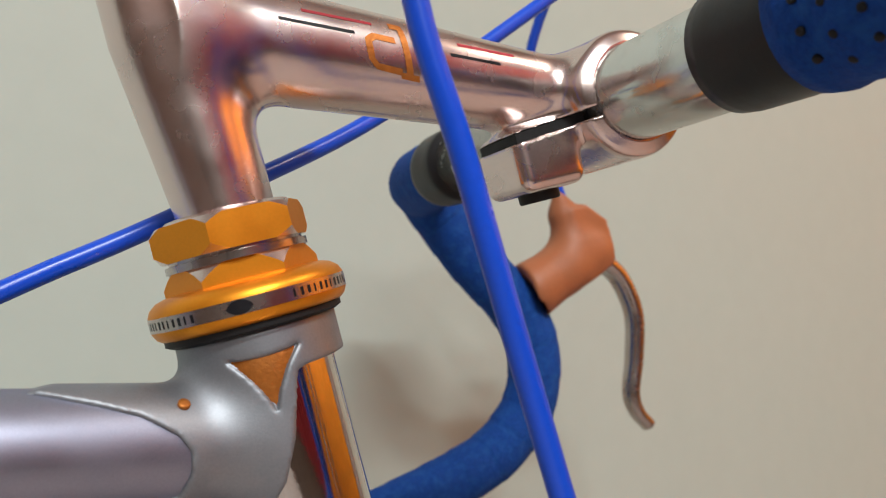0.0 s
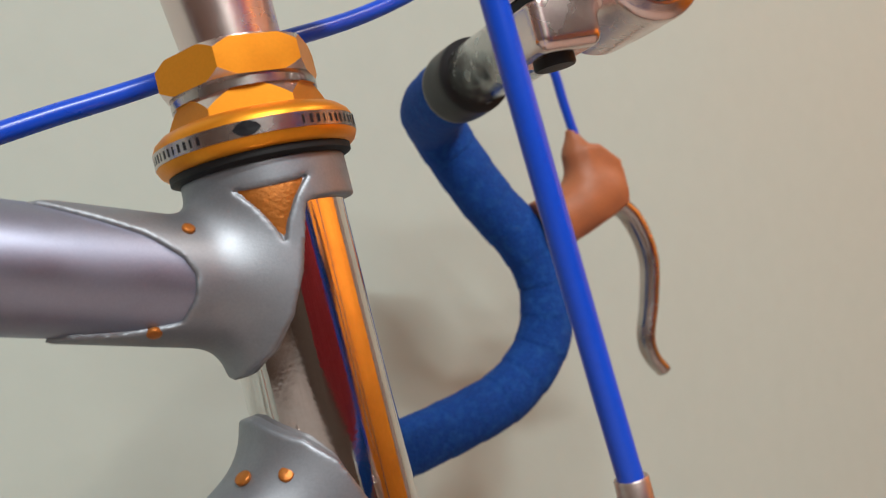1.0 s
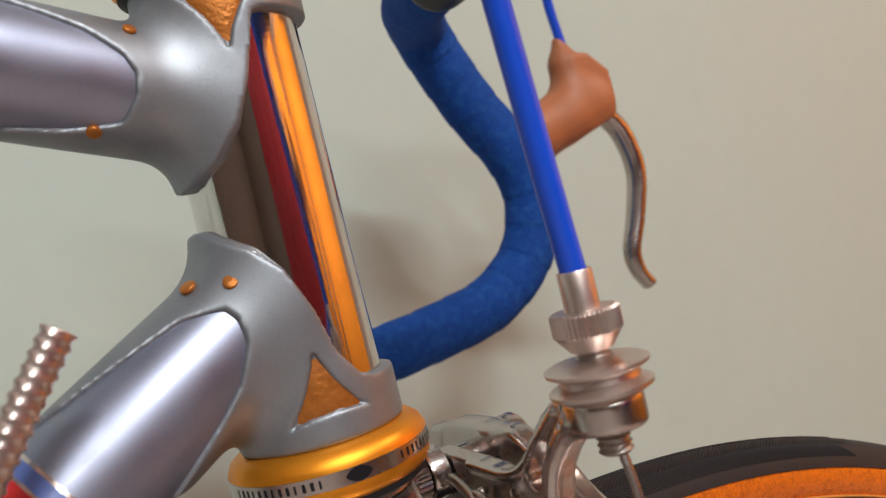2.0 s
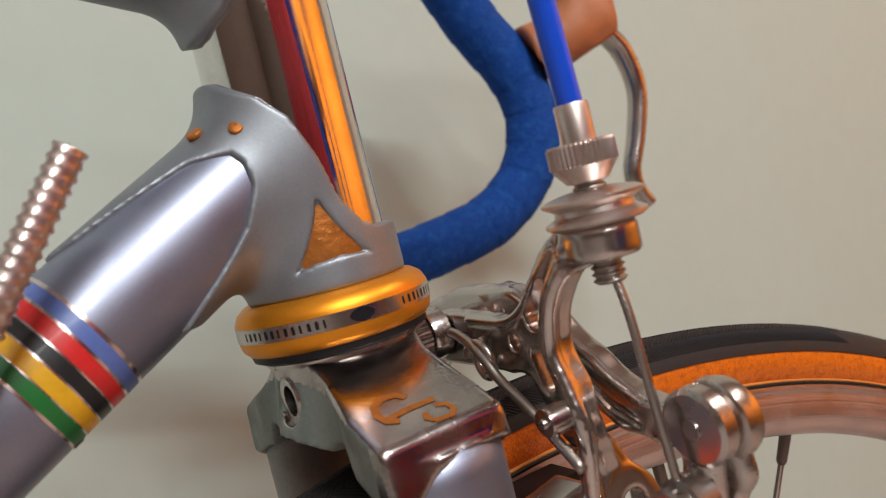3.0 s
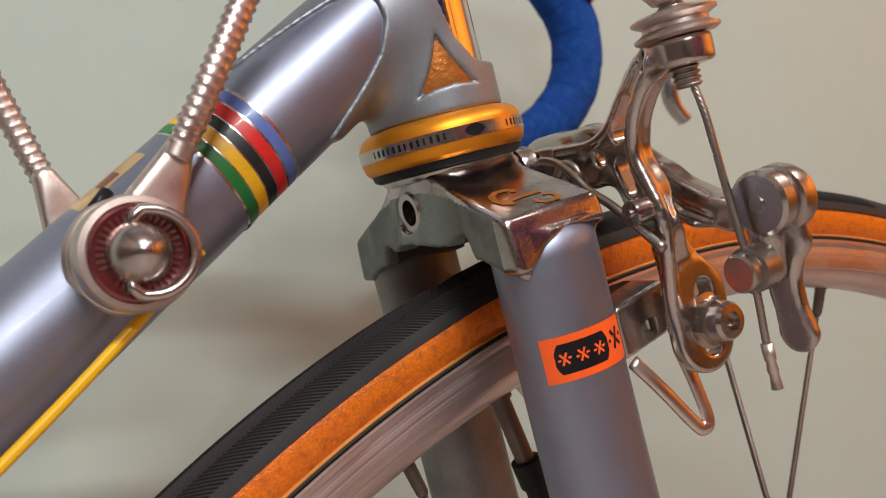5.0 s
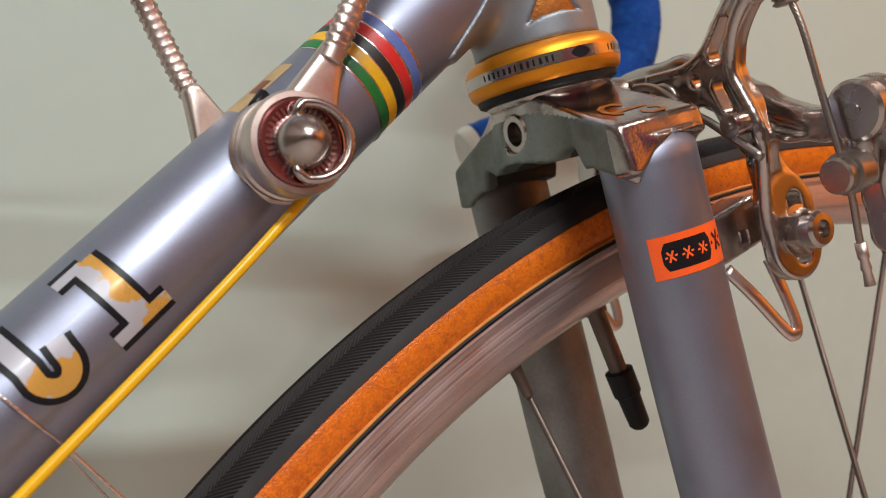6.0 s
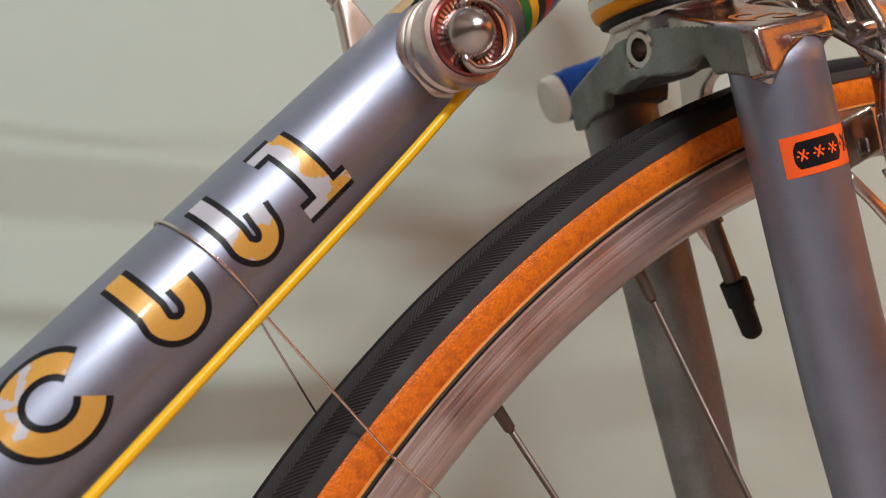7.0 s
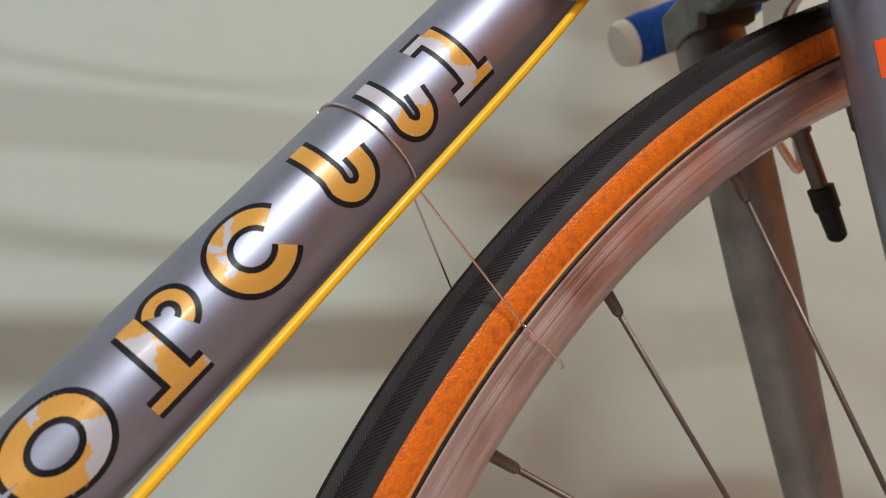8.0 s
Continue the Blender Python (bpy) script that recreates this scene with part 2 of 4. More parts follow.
def nets(field, lo, hi, h):
    """The surface where a distance field is zero, as quads (naive surface nets)."""
    ax = [np.arange(lo[i], hi[i] + h, h) for i in range(3)]
    g = np.meshgrid(*ax, indexing="ij")
    d = field(g[0], g[1], g[2])
    n = d.shape
    inside = d < 0
    c = [slice(0, -1), slice(1, None)]
    corner = np.zeros([k - 1 for k in n], int)
    for a in (0, 1):
        for b in (0, 1):
            for e in (0, 1):
                corner += inside[c[a], c[b], c[e]]
    act = (corner > 0) & (corner < 8)
    idx = -np.ones(act.shape, int)
    cells = np.argwhere(act)
    idx[act] = np.arange(len(cells))
    tot = np.zeros((len(cells), 3))
    cnt = np.zeros(len(cells))
    for axis in range(3):
        o = [q for q in range(3) if q != axis]
        for a in (0, 1):
            for b in (0, 1):
                s = cells.copy()
                s[:, o[0]] += a
                s[:, o[1]] += b
                e = s.copy()
                e[:, axis] += 1
                d0, d1 = d[tuple(s.T)], d[tuple(e.T)]
                x = (d0 < 0) != (d1 < 0)
                t = np.where(x, d0 / np.where(x, d0 - d1, 1), 0)
                pos = s.astype(float)
                pos[:, axis] += t
                tot += np.where(x[:, None], pos, 0)
                cnt += x
    verts = tot / cnt[:, None] * h + np.array(lo)
    faces = []
    for axis in range(3):
        o1, o2 = (axis + 1) % 3, (axis + 2) % 3
        sl0, sl1 = [slice(None)] * 3, [slice(None)] * 3
        sl0[axis], sl1[axis] = slice(0, -1), slice(1, None)
        e = np.argwhere(inside[tuple(sl0)] != inside[tuple(sl1)])
        e = e[(e[:, o1] > 0) & (e[:, o2] > 0) & (e[:, o1] < n[o1] - 1) & (e[:, o2] < n[o2] - 1)]
        q = []
        for a, b in ((0, 0), (1, 0), (1, 1), (0, 1)):
            k = e.copy()
            k[:, o1] -= a
            k[:, o2] -= b
            q.append(idx[tuple(k.T)])
        f = np.stack(q, 1)
        flip = inside[tuple(e.T)]
        f[~flip] = f[~flip][:, ::-1]
        faces.append(f)
    return verts, np.concatenate(faces)


def smin(a, b, k):
    h = np.clip(0.5 + 0.5 * (b - a) / k, 0, 1)
    return b * (1 - h) + a * h - k * h * (1 - h)


def smax(a, b, k):
    return -smin(-a, -b, k)


def d_capsule(x, y, z, a, b, r, r2=None):
    """Distance to a rod between a and b, of radius r at a and r2 at b."""
    a, b = np.array(a, float), np.array(b, float)
    ab = b - a
    t = np.clip(((x - a[0]) * ab[0] + (y - a[1]) * ab[1] + (z - a[2]) * ab[2]) / (ab @ ab), 0, 1)
    q = np.sqrt((x - a[0] - t * ab[0]) ** 2 + (y - a[1] - t * ab[1]) ** 2 + (z - a[2] - t * ab[2]) ** 2)
    return q - (r if r2 is None else r + (r2 - r) * t)


def d_chain(x, y, z, pts, radii, k=1.0):
    d = None
    for i in range(len(pts) - 1):
        c = d_capsule(x, y, z, pts[i], pts[i + 1], radii[i], radii[i + 1])
        d = c if d is None else smin(d, c, k)
    return d


def d_box(x, y, z, centre, half, r=0.0):
    q = [np.abs(v - c) - (h - r) for v, c, h in zip((x, y, z), centre, half)]
    out = np.sqrt(sum(np.maximum(v, 0) ** 2 for v in q))
    return out + np.minimum(np.maximum(np.maximum(q[0], q[1]), q[2]), 0) - r


def wrap(m, radius):
    """Places (along, angle in degrees from the right-hand side upwards) on a tube's skin."""
    def at(u, ang, lift=0.0):
        a = radians(ang)
        return m @ Vector((u, (radius + lift) * math.cos(a), (radius + lift) * math.sin(a)))
    return at


def ribbon(path, width, at, lift):
    """A thin band of even width along a path of (u, arc mm) on a tube's skin; radius 14.3."""
    pts = [Vector((q[0], q[1])) for q in path]
    dense = []
    for a, b in zip(pts[:-1], pts[1:]):
        k = max(2, int((b - a).length / 0.7))
        dense += [a.lerp(b, i / k) for i in range(k)]
    dense.append(pts[-1])
    verts, faces = [], []
    for i, q in enumerate(dense):
        t = (dense[min(i + 1, len(dense) - 1)] - dense[max(i - 1, 0)]).normalized()
        nrm = Vector((-t.y, t.x))
        for s in (-1, -0.33, 0.33, 1):
            e = q + nrm * (s * width / 2)
            verts.append(tuple(at(e.x, math.degrees(e.y / 14.3), lift)))
    for i in range(len(dense) - 1):
        for s in range(3):
            faces.append((i * 4 + s, i * 4 + s + 1, i * 4 + s + 5, i * 4 + s + 4))
    return verts, faces


def band(at, u0, u1, a0, a1, lift, nu=2, na=24):
    verts, faces = [], []
    for i in range(nu + 1):
        for k in range(na + 1):
            verts.append(tuple(at(u0 + (u1 - u0) * i / nu, a0 + (a1 - a0) * k / na, lift)))
    for i in range(nu):
        for k in range(na):
            j = i * (na + 1) + k
            faces.append((j, j + 1, j + na + 2, j + na + 1))
    return verts, faces


def box(lo, hi):
    (a, b, c), (d, e, f) = lo, hi
    v = [(a, b, c), (d, b, c), (d, e, c), (a, e, c), (a, b, f), (d, b, f), (d, e, f), (a, e, f)]
    return v, [(0, 3, 2, 1), (4, 5, 6, 7), (0, 1, 5, 4), (1, 2, 6, 5), (2, 3, 7, 6), (3, 0, 4, 7)]


# ---- the room ----
WALL_Y = 0.255


def wall(name, lo, hi, mat, label):
    ob = part(name, *box(lo, hi), mat, None, smooth=False)
    return tagged(ob, label, "wall", kind="structure")


wall("wall_north", (-1.8, WALL_Y, 0), (2.2, WALL_Y + 0.1, 2.5), WALLM, "pale grey-green painted plaster wall behind the bicycle")
wall("wall_west", (-1.8, -2.0, 0), (-1.7, WALL_Y, 2.5), ROOMM, "dim rose-brown painted plaster side wall")
wall("wall_east", (2.1, -2.0, 0), (2.2, WALL_Y, 2.5), ROOMM, "dim rose-brown painted plaster side wall")
wall("wall_south", (-1.8, -2.1, 0), (2.2, -2.0, 2.5), ROOMM, "dim rose-brown painted wall across the room")
tagged(part("floor", *box((-1.8, -2.1, -0.1), (2.2, WALL_Y + 0.1, 0)), FLOORM, None, smooth=False), "pale rose-grey floor under the bicycle", "floor", kind="structure")
tagged(part("ceiling", *box((-1.8, -2.1, 2.5), (2.2, WALL_Y + 0.1, 2.6)), ROOMM, None, smooth=False), "dim rose-brown plaster ceiling of the room", "ceiling", kind="structure")


def curtain(name, x0, x1, z0, z1, y, mat, label):
    """A hanging cloth with folds and thickness."""
    verts, faces = [], []
    n = int((x1 - x0) / 0.012)
    for side in (0, 0.012):
        for i in range(n + 1):
            x = x0 + (x1 - x0) * i / n
            w = 0.03 * math.sin(x * 46) + 0.012 * math.sin(x * 111 + 1)
            verts += [(x, y + w + side, z0), (x, y + w + side, z1)]
    for i in range(n):
        a = 2 * i
        faces.append((a, a + 1, a + 3, a + 2))
        b = a + 2 * (n + 1)
        faces.append((b, b + 2, b + 3, b + 1))
        faces.append((a, a + 2, b + 2, b))
        faces.append((a + 1, b + 1, b + 3, a + 3))
    e = 2 * (n + 1)
    faces += [(0, e, e + 1, 1), (2 * n, 2 * n + 1, e + 2 * n + 1, e + 2 * n)]
    return tagged(part(name, verts, faces, mat, None), label, "curtain")


# unseen red cloth, added only to give the chrome its red reflection
curtain("curtain", -0.45, 0.90, 0.40, 2.2, -1.955, REDM, "unseen red cloth added for the red reflection in the chrome")
# two unseen orange cloths, added where polished parts mirror orange
curtain("curtain", 1.06, 2.02, 0.40, 2.2, -1.955, ORANGEM, "unseen bright orange cloth added for the orange reflections")
side_reflector = curtain("curtain", -0.88, 0.88, 0.40, 2.2, 0.0, ORANGEM, "unseen bright orange cloth added at the side for reflections")
side_reflector.matrix_world = pose(2.052, -1.02, 0, 0, 0, 90)
# unseen low panels, added so the head tube reflects dark brown
wall("dark_panel_west", (-1.7, -2.0, 0), (-1.675, WALL_Y, 0.98), WOODM, "unseen dark brown panel added for the chrome's dark reflections")
wall("dark_panel_south", (-1.675, -2.0, 0), (2.1, -1.99, 1.12), WOODM, "unseen dark brown panel added across the room for reflections")

# ---- the bicycle ----
bicycle = empty("bicycle", (0.156, -0.0036, 0.0))
bicycle["base"] = [0.156, -0.0036, 0.0]
tagged(bicycle, "vintage silver racing bicycle with blue bar tape leaning near a wall", "bicycle")


# head tube, top tube, down tube
head_tube = part("head_tube", *lathe([(15.0, -6), (15.9, -6), (15.9, 97), (15.0, 97)]), CHROME, bicycle, "chromed head tube", m=H0, sharp=40)
top_tube = part("top_tube", *lathe([(12.7, 4), (12.7, 520)]), PAINT, bicycle, m=MT @ Matrix(((0, 0, 1, 0), (1, 0, 0, 0), (0, 1, 0, 0), (0, 0, 0, 1))), sharp=40)
down_tube = part("down_tube", *lathe([(14.3, 4), (14.3, 560)], 96), PAINT, bicycle, m=MD @ Matrix(((0, 0, 1, 0), (1, 0, 0, 0), (0, 1, 0, 0), (0, 0, 0, 1))), sharp=40)

TTB = (-math.sin(HEAD_ANGLE), math.cos(HEAD_ANGLE))
DTB = (DT_BACK.x * math.sin(HEAD_ANGLE) + DT_BACK.z * math.cos(HEAD_ANGLE), -DT_BACK.x * math.cos(HEAD_ANGLE) + DT_BACK.z * math.sin(HEAD_ANGLE))
TT_S, DT_S = 65.5 / math.sin(HEAD_ANGLE), 28.9 / math.sin(HEAD_ANGLE)


def tube_fields(x, y, z, foot, back, r):
    """Along a tube, distance from its skin, and the angle round it (90 on top)."""
    u = x * back[0] + (z - foot) * back[1]
    w = -x * back[1] + (z - foot) * back[0]
    w = -w
    ang = np.degrees(np.arctan2(w, np.abs(y)))
    return u, np.sqrt(w * w + y * y) - r, ang


def triangle_cut(x, y, z, corners, bow):
    """A three-cornered window on the sleeve, by angle and height, on both sides; negative inside."""
    th = np.degrees(np.arctan2(np.abs(y), x)) * 18.3 * math.pi / 180
    p = [(a * 18.3 * math.pi / 180, s) for a, s in corners]
    cx, cz = sum(q[0] for q in p) / 3, sum(q[1] for q in p) / 3
    d = None
    for i in range(3):
        a, b = p[i], p[(i + 1) % 3]
        nx, nz = b[1] - a[1], -(b[0] - a[0])
        length = math.hypot(nx, nz)
        nx, nz = nx / length, nz / length
        if (cx - a[0]) * nx + (cz - a[1]) * nz > 0:
            nx, nz = -nx, -nz
        t = np.clip(((th - a[0]) * (b[0] - a[0]) + (z - a[1]) * (b[1] - a[1])) / length ** 2, 0, 1)
        e = (th - a[0]) * nx + (z - a[1]) * nz + bow * 4 * t * (1 - t)
        d = e if d is None else np.maximum(d, e)
    return d


UP_TRI = ((141, 91.8), (86, 91.6), (113, 78.5))
LO_TRI = ((136, 1.0), (80, 2.0), (109, 16.2))


def upper_lug(x, y, z):
    r = np.sqrt(x * x + y * y)
    th = np.degrees(np.arctan2(np.abs(y), x))
    low = np.interp(th, [0, 85, 93, 98, 106, 119, 139, 166, 180], [86.2, 86.2, 85.5, 80, 72, 63.7, 57.5, 53.6, 53])
    sleeve = smax(smax(r - 18.3, low - z, 0.6), z - 96.5, 1.0)
    u, skin, ang = tube_fields(x, y, z, TT_S, TTB, 13.6)
    lim = np.interp(ang, [-90, -72, -60, -45, -20, 0, 14, 33, 52, 70, 90], [50, 47, 36, 27.5, 26, 26.5, 29, 36, 48, 58, 63])
    socket = smax(smax(skin, u - lim, 0.3), -u, 0.5)
    d = smin(sleeve, socket, 7.0)
    d = smax(d, low - z - 0.0 + np.where(u > 17, -60, 0), 0.6)
    cut = np.maximum(triangle_cut(x, y, z, UP_TRI, 1.2), 17.2 - r)
    d = smax(d, -cut, 0.5)
    return np.maximum(d, z - 96.5)


def lower_lug(x, y, z):
    r = np.sqrt(x * x + y * y)
    th = np.degrees(np.arctan2(np.abs(y), x))
    high = np.interp(th, [0, 68, 80, 93, 101, 114, 132, 170, 180], [7.5, 7.6, 9, 14.5, 23.6, 33.5, 39, 44.6, 45])
    sleeve = smax(smax(r - 18.3, z - high, 0.6), -4.0 - z, 1.0)
    u, skin, ang = tube_fields(x, y, z, DT_S, DTB, 15.2)
    lim = np.interp(ang, [-90, -55, -43, -30, -19, 3, 20, 33, 52, 65, 77, 90], [51, 49, 42, 33, 26.5, 19.5, 17.5, 18, 25, 38.6, 50, 56])
    socket = smax(smax(skin, u - lim, 0.3), -u, 0.5)
    d = smin(sleeve, socket, 8.0)
    d = smax(d, z - high - np.where(u > 17, 60, 0), 0.6)
    cut = np.maximum(triangle_cut(x, y, z, LO_TRI, 1.2), 17.2 - r)
    d = smax(d, -cut, 0.5)
    return np.maximum(d, -4.0 - z)


lug_up = part("upper_head_lug", *nets(upper_lug, (-72, -20.5, 44), (20.5, 20.5, 98), 0.62), LUG, bicycle, "satin silver cast lug with copper windows", m=H0)
lug_lo = part("lower_head_lug", *nets(lower_lug, (-62, -20.5, -32), (20.5, 20.5, 47), 0.62), LUG, bicycle, "satin silver cast lug with copper windows", m=H0)


def window_inlay(corners, parent):
    """The copper paint in a three-cornered window, bulging a little, on both sides."""
    for side in (-1, 1):
        verts, faces, n = [], [], 14
        for i in range(n + 1):
            for k in range(n + 1 - i):
                w = (i / n, k / n, 1 - i / n - k / n)
                a = sum(q * c[0] for q, c in zip(w, corners))
                s = sum(q * c[1] for q, c in zip(w, corners))
                r = 17.25 + 0.5 * max(0.0, 27 * w[0] * w[1] * w[2]) ** 0.6
                verts.append((r * math.cos(radians(a)), side * r * math.sin(radians(a)), s))
        index = {}
        c = 0
        for i in range(n + 1):
            for k in range(n + 1 - i):
                index[i, k] = c
                c += 1
        for i in range(n):
            for k in range(n - i):
                faces.append((index[i, k], index[i + 1, k], index[i, k + 1]))
                if k < n - i - 1:
                    faces.append((index[i + 1, k], index[i + 1, k + 1], index[i, k + 1]))
        part("window_inlay", verts, faces, COPPER, parent, "copper-painted window", m=H0)


window_inlay(UP_TRI, lug_up)
window_inlay(LO_TRI, lug_lo)


def stud(at, u, ang, r, parent):
    """A small copper-painted dimple on a lug."""
    c = at(u, ang)
    n = (at(u, ang, 1.0) - at(u, ang, 0.0)).normalized()
    f = Matrix.Translation(c) @ n.to_track_quat("Z", "Y").to_matrix().to_4x4() @ Matrix.Scale(0.001, 4)
    part("dimple", *lathe([(r, -0.8), (r, 0.02), (r * 0.75, 0.16), (r * 0.3, 0.22)], 20), COPPER, parent, "copper-painted dimple", m=f)


on_dt, on_tt = wrap(MD, 14.3), wrap(MT, 12.7)
for a in (42, 138):
    stud(wrap(MT, 14.2), 27.5, a, 1.3, lug_up)
    stud(wrap(MD, 16.7), 13.4, a, 1.6, lug_lo)


stud(wrap(MT, 13.7), 32.0, -58, 1.5, lug_up)
stud(wrap(MD, 16.2), 18.5, 70, 1.7, lug_lo)


# headset
def hex_nut(z0, z1, across, circle, slope, turn, flip, name, parent, label=""):
    """A six-sided nut whose corners are cut back by a cone at the top (and, if flip, below too)."""
    seg = 120
    verts, faces, mats = [], [], []
    rows = 4
    for i in range(seg):
        a = 2 * math.pi * i / seg
        q = (math.degrees(a) + 30) % 60 - 30
        r = across / 2 / math.cos(radians(q))
        drop = max(0.0, (r - circle) * slope)
        low = z0 + (drop if flip else 0)
        b = a + radians(turn)
        for rr, z in ((min(r, circle) if flip else r, z0), (r, low), (r, z1 - drop), (min(r, circle), z1)):
            verts.append((rr * math.cos(b), rr * math.sin(b), z))
    for i in range(seg):
        j = (i + 1) % seg
        for k in range(rows - 1):
            faces.append((i * rows + k, j * rows + k, j * rows + k + 1, i * rows + k + 1))
            mats.append(0 if k == 1 else 1)
    faces.append(tuple(i * rows for i in range(seg))[::-1])
    faces.append(tuple(i * rows + 3 for i in range(seg)))
    mats += [1, 1]
    ob = part(name, verts, faces, GOLD, parent, label, m=H0, sharp=20)
    ob.data.materials.append(STEMM)
    for p, k in zip(ob.data.polygons, mats):
        p.material_index = k
    return ob


upper_cup = part("upper_headset_cup", *lathe([(16.5, 98.0), (20.6, 98.0), (21.6, 98.8), (22.3, 100.2), (22.3, 103.9), (21.6, 105.3), (20.0, 106.6), (18.0, 107.2), (16.5, 107.4), (13, 107.4)], 96), GOLD, bicycle, "gold anodised headset cup with a silver band", m=H0, sharp=50)
part("engraved_band", *lathe([(22.2, 100.4), (22.45, 100.5), (22.45, 103.6), (22.2, 103.7)], 96), ALLOY, upper_cup, "silver engraved band", m=H0, sharp=40)
part("rubber_seal", *lathe([(15.0, 95.8), (18.8, 95.9), (20.2, 96.6), (20.2, 98.2), (15.0, 98.2)], 64), BLACK, upper_cup, "black seal", m=H0, sharp=40)
hex_nut(106.6, 112.4, 30.4, 15.3, 1.6, 8, False, "adjusting_hex", upper_cup, "gold wrench flats with a bright bevel")
part("washer", *lathe([(13, 112.0), (16.2, 112.0), (16.2, 113.6), (15.2, 113.8), (15.2, 114.6), (13, 114.6)], 64), ALLOY, upper_cup, "dull silver keyed washer", m=H0, sharp=40)
lock_nut = hex_nut(114.4, 122.4, 31.4, 16.5, 1.15, 22, True, "lock_nut", bicycle, "gold hexagonal headset lock nut")
part("bright_rim", *lathe([(11.5, 122.2), (15.3, 122.2), (14.0, 123.3), (11.5, 123.5)], 64), STEMM, lock_nut, m=H0, sharp=40)
lower_cup = part("lower_headset_cup", *lathe([(15.5, -3.6), (17.5, -3.7), (19.6, -4.2), (21.5, -5.6), (22.4, -7.6), (22.4, -11.4), (21.9, -13.6), (20.8, -14.8), (15, -14.8)], 96), GOLD, bicycle, "gold anodised headset cup with a silver band", m=H0, sharp=50)
part("engraved_band", *lathe([(22.3, -11.3), (22.55, -11.2), (22.55, -8.0), (22.3, -7.9)], 96), ALLOY, lower_cup, "silver engraved band", m=H0, sharp=40)
part("rubber_seal", *lathe([(14, -17.2), (18.6, -17.2), (20.2, -16.4), (20.6, -14.6), (14, -14.6)], 64), BLACK, lower_cup, "black seal", m=H0, sharp=40)


def on_ring(s, r):
    def at(a, v, lift=0.0):
        return H0 @ Vector(((r + lift) * math.cos(radians(a)), -(r + lift) * math.sin(radians(a)), s + v))
    return at


def ring_marks(s, r, start, count, step, parent):
    """Small dark engraved bars round a band."""
    at = on_ring(s, r)
    for k in range(count):
        verts, faces = [], []
        a = start - k * step
        wide = step * (0.42 if k % 3 else 0.28)
        for x, v in ((0, -0.85), (1, -0.85), (1, 0.85), (0, 0.85)):
            verts.append(tuple(at(a - wide * x, v, 0.03)))
        faces.append((0, 1, 2, 3))
        part("engraved_mark", verts, faces, BLACKPAINT, parent, "dark engraved mark", smooth=False)


def spanner_slot(s, r, a, parent):
    """A lens-shaped dark slot in a band."""
    at = on_ring(s, r)
    verts, faces = [tuple(at(a, 0, 0.05))], []
    for k in range(25):
        q = k / 24 * 2 * math.pi
        verts.append(tuple(at(a + 7.2 * math.cos(q), 1.55 * math.copysign(abs(math.sin(q)) ** 1.5, math.sin(q)), 0.04)))
        if k:
            faces.append((0, k, k + 1))
    part("spanner_slot", verts, faces, BLACKPAINT, parent, "dark spanner slot", smooth=False)


ring_marks(102.0, 22.45, 89, 12, 4.6, upper_cup)
ring_marks(102.0, 22.45, 190, 11, 4.4, upper_cup)
spanner_slot(102.0, 22.45, 118.5, upper_cup)
ring_marks(-9.6, 22.55, 76, 14, 4.6, lower_cup)
ring_marks(-9.6, 22.55, 176, 13, 4.4, lower_cup)
spanner_slot(-9.6, 22.55, 102, lower_cup)


# stem and handlebar
def stem_mid(x):
    return 166 - 0.333 * x


def stem_tall(x):
    return 15.5 - 4.2 * np.clip(x / 90, 0, 1)


def stem_field(x, y, z):
    t = np.clip((z - 122) / 42, 0, 1)
    q = np.sqrt(((x + 2.4 * t) / (11.1 + 2.5 * t)) ** 2 + (y / (11.1 + 0.9 * t)) ** 2) - 1
    quill = smax(q * 11.5, z - 182, 5)
    w = (z - stem_mid(x)) / (stem_tall(x) / 11.8)
    ext = np.maximum(np.sqrt(w * w + y * y) - 11.8, np.maximum(-x, x - 108))
    d = smin(quill, ext, 8)
    bar = np.sqrt((x - 108) ** 2 + (z - 130) ** 2)
    clamp = smax(bar - 17.4, np.abs(y) - 17.5 + np.clip((bar - 13) * 0.5, 0, 3), 2.0)
    d = smin(d, clamp, 7)
    ear = d_box(x, y, z, (81.5, 0, 119), (10, 11.5, 8.5), 3.5)
    d = smin(d, ear, 5)
    hole = bar - 12.9
    d = np.maximum(d, -hole)
    slot = np.maximum(np.abs((z - 124.8) - (x - 72) * 0.10) - 1.3, x - 97)
    slot = np.maximum(slot, 60 - x)
    d = np.maximum(d, -slot)
    return np.maximum(d, 100 - z)


stem = part("stem", *nets(stem_field, (-25, -21, 100), (128, 21, 188), 0.55), STEMM, bicycle, "polished alloy quill stem with scratches", m=HB, sharp=55)
part("clamp_bolt", *lathe([(2.0, 108.0), (5.2, 108.0), (5.6, 108.5), (5.6, 111.5), (4.0, 112.5)], 24), BLACK, stem, "dark clamp bolt head", m=HB @ Matrix.Translation((81, -1, 0)), sharp=40)
# black plate set inside the clamp slot to stand in for its shade
gap = [(x, y, 124.8 + (x - 72) * 0.10 + z) for z in (-1.2, 1.2) for x, y in ((73, -10.2), (94.5, -10.2), (94.5, 10.2), (73, 10.2))]
part("slot_shade_plate", gap, box((0, 0, 0), (1, 1, 1))[1], BLACK, stem, "black plate for the shade in the split clamp's slot", m=HB, smooth=False)


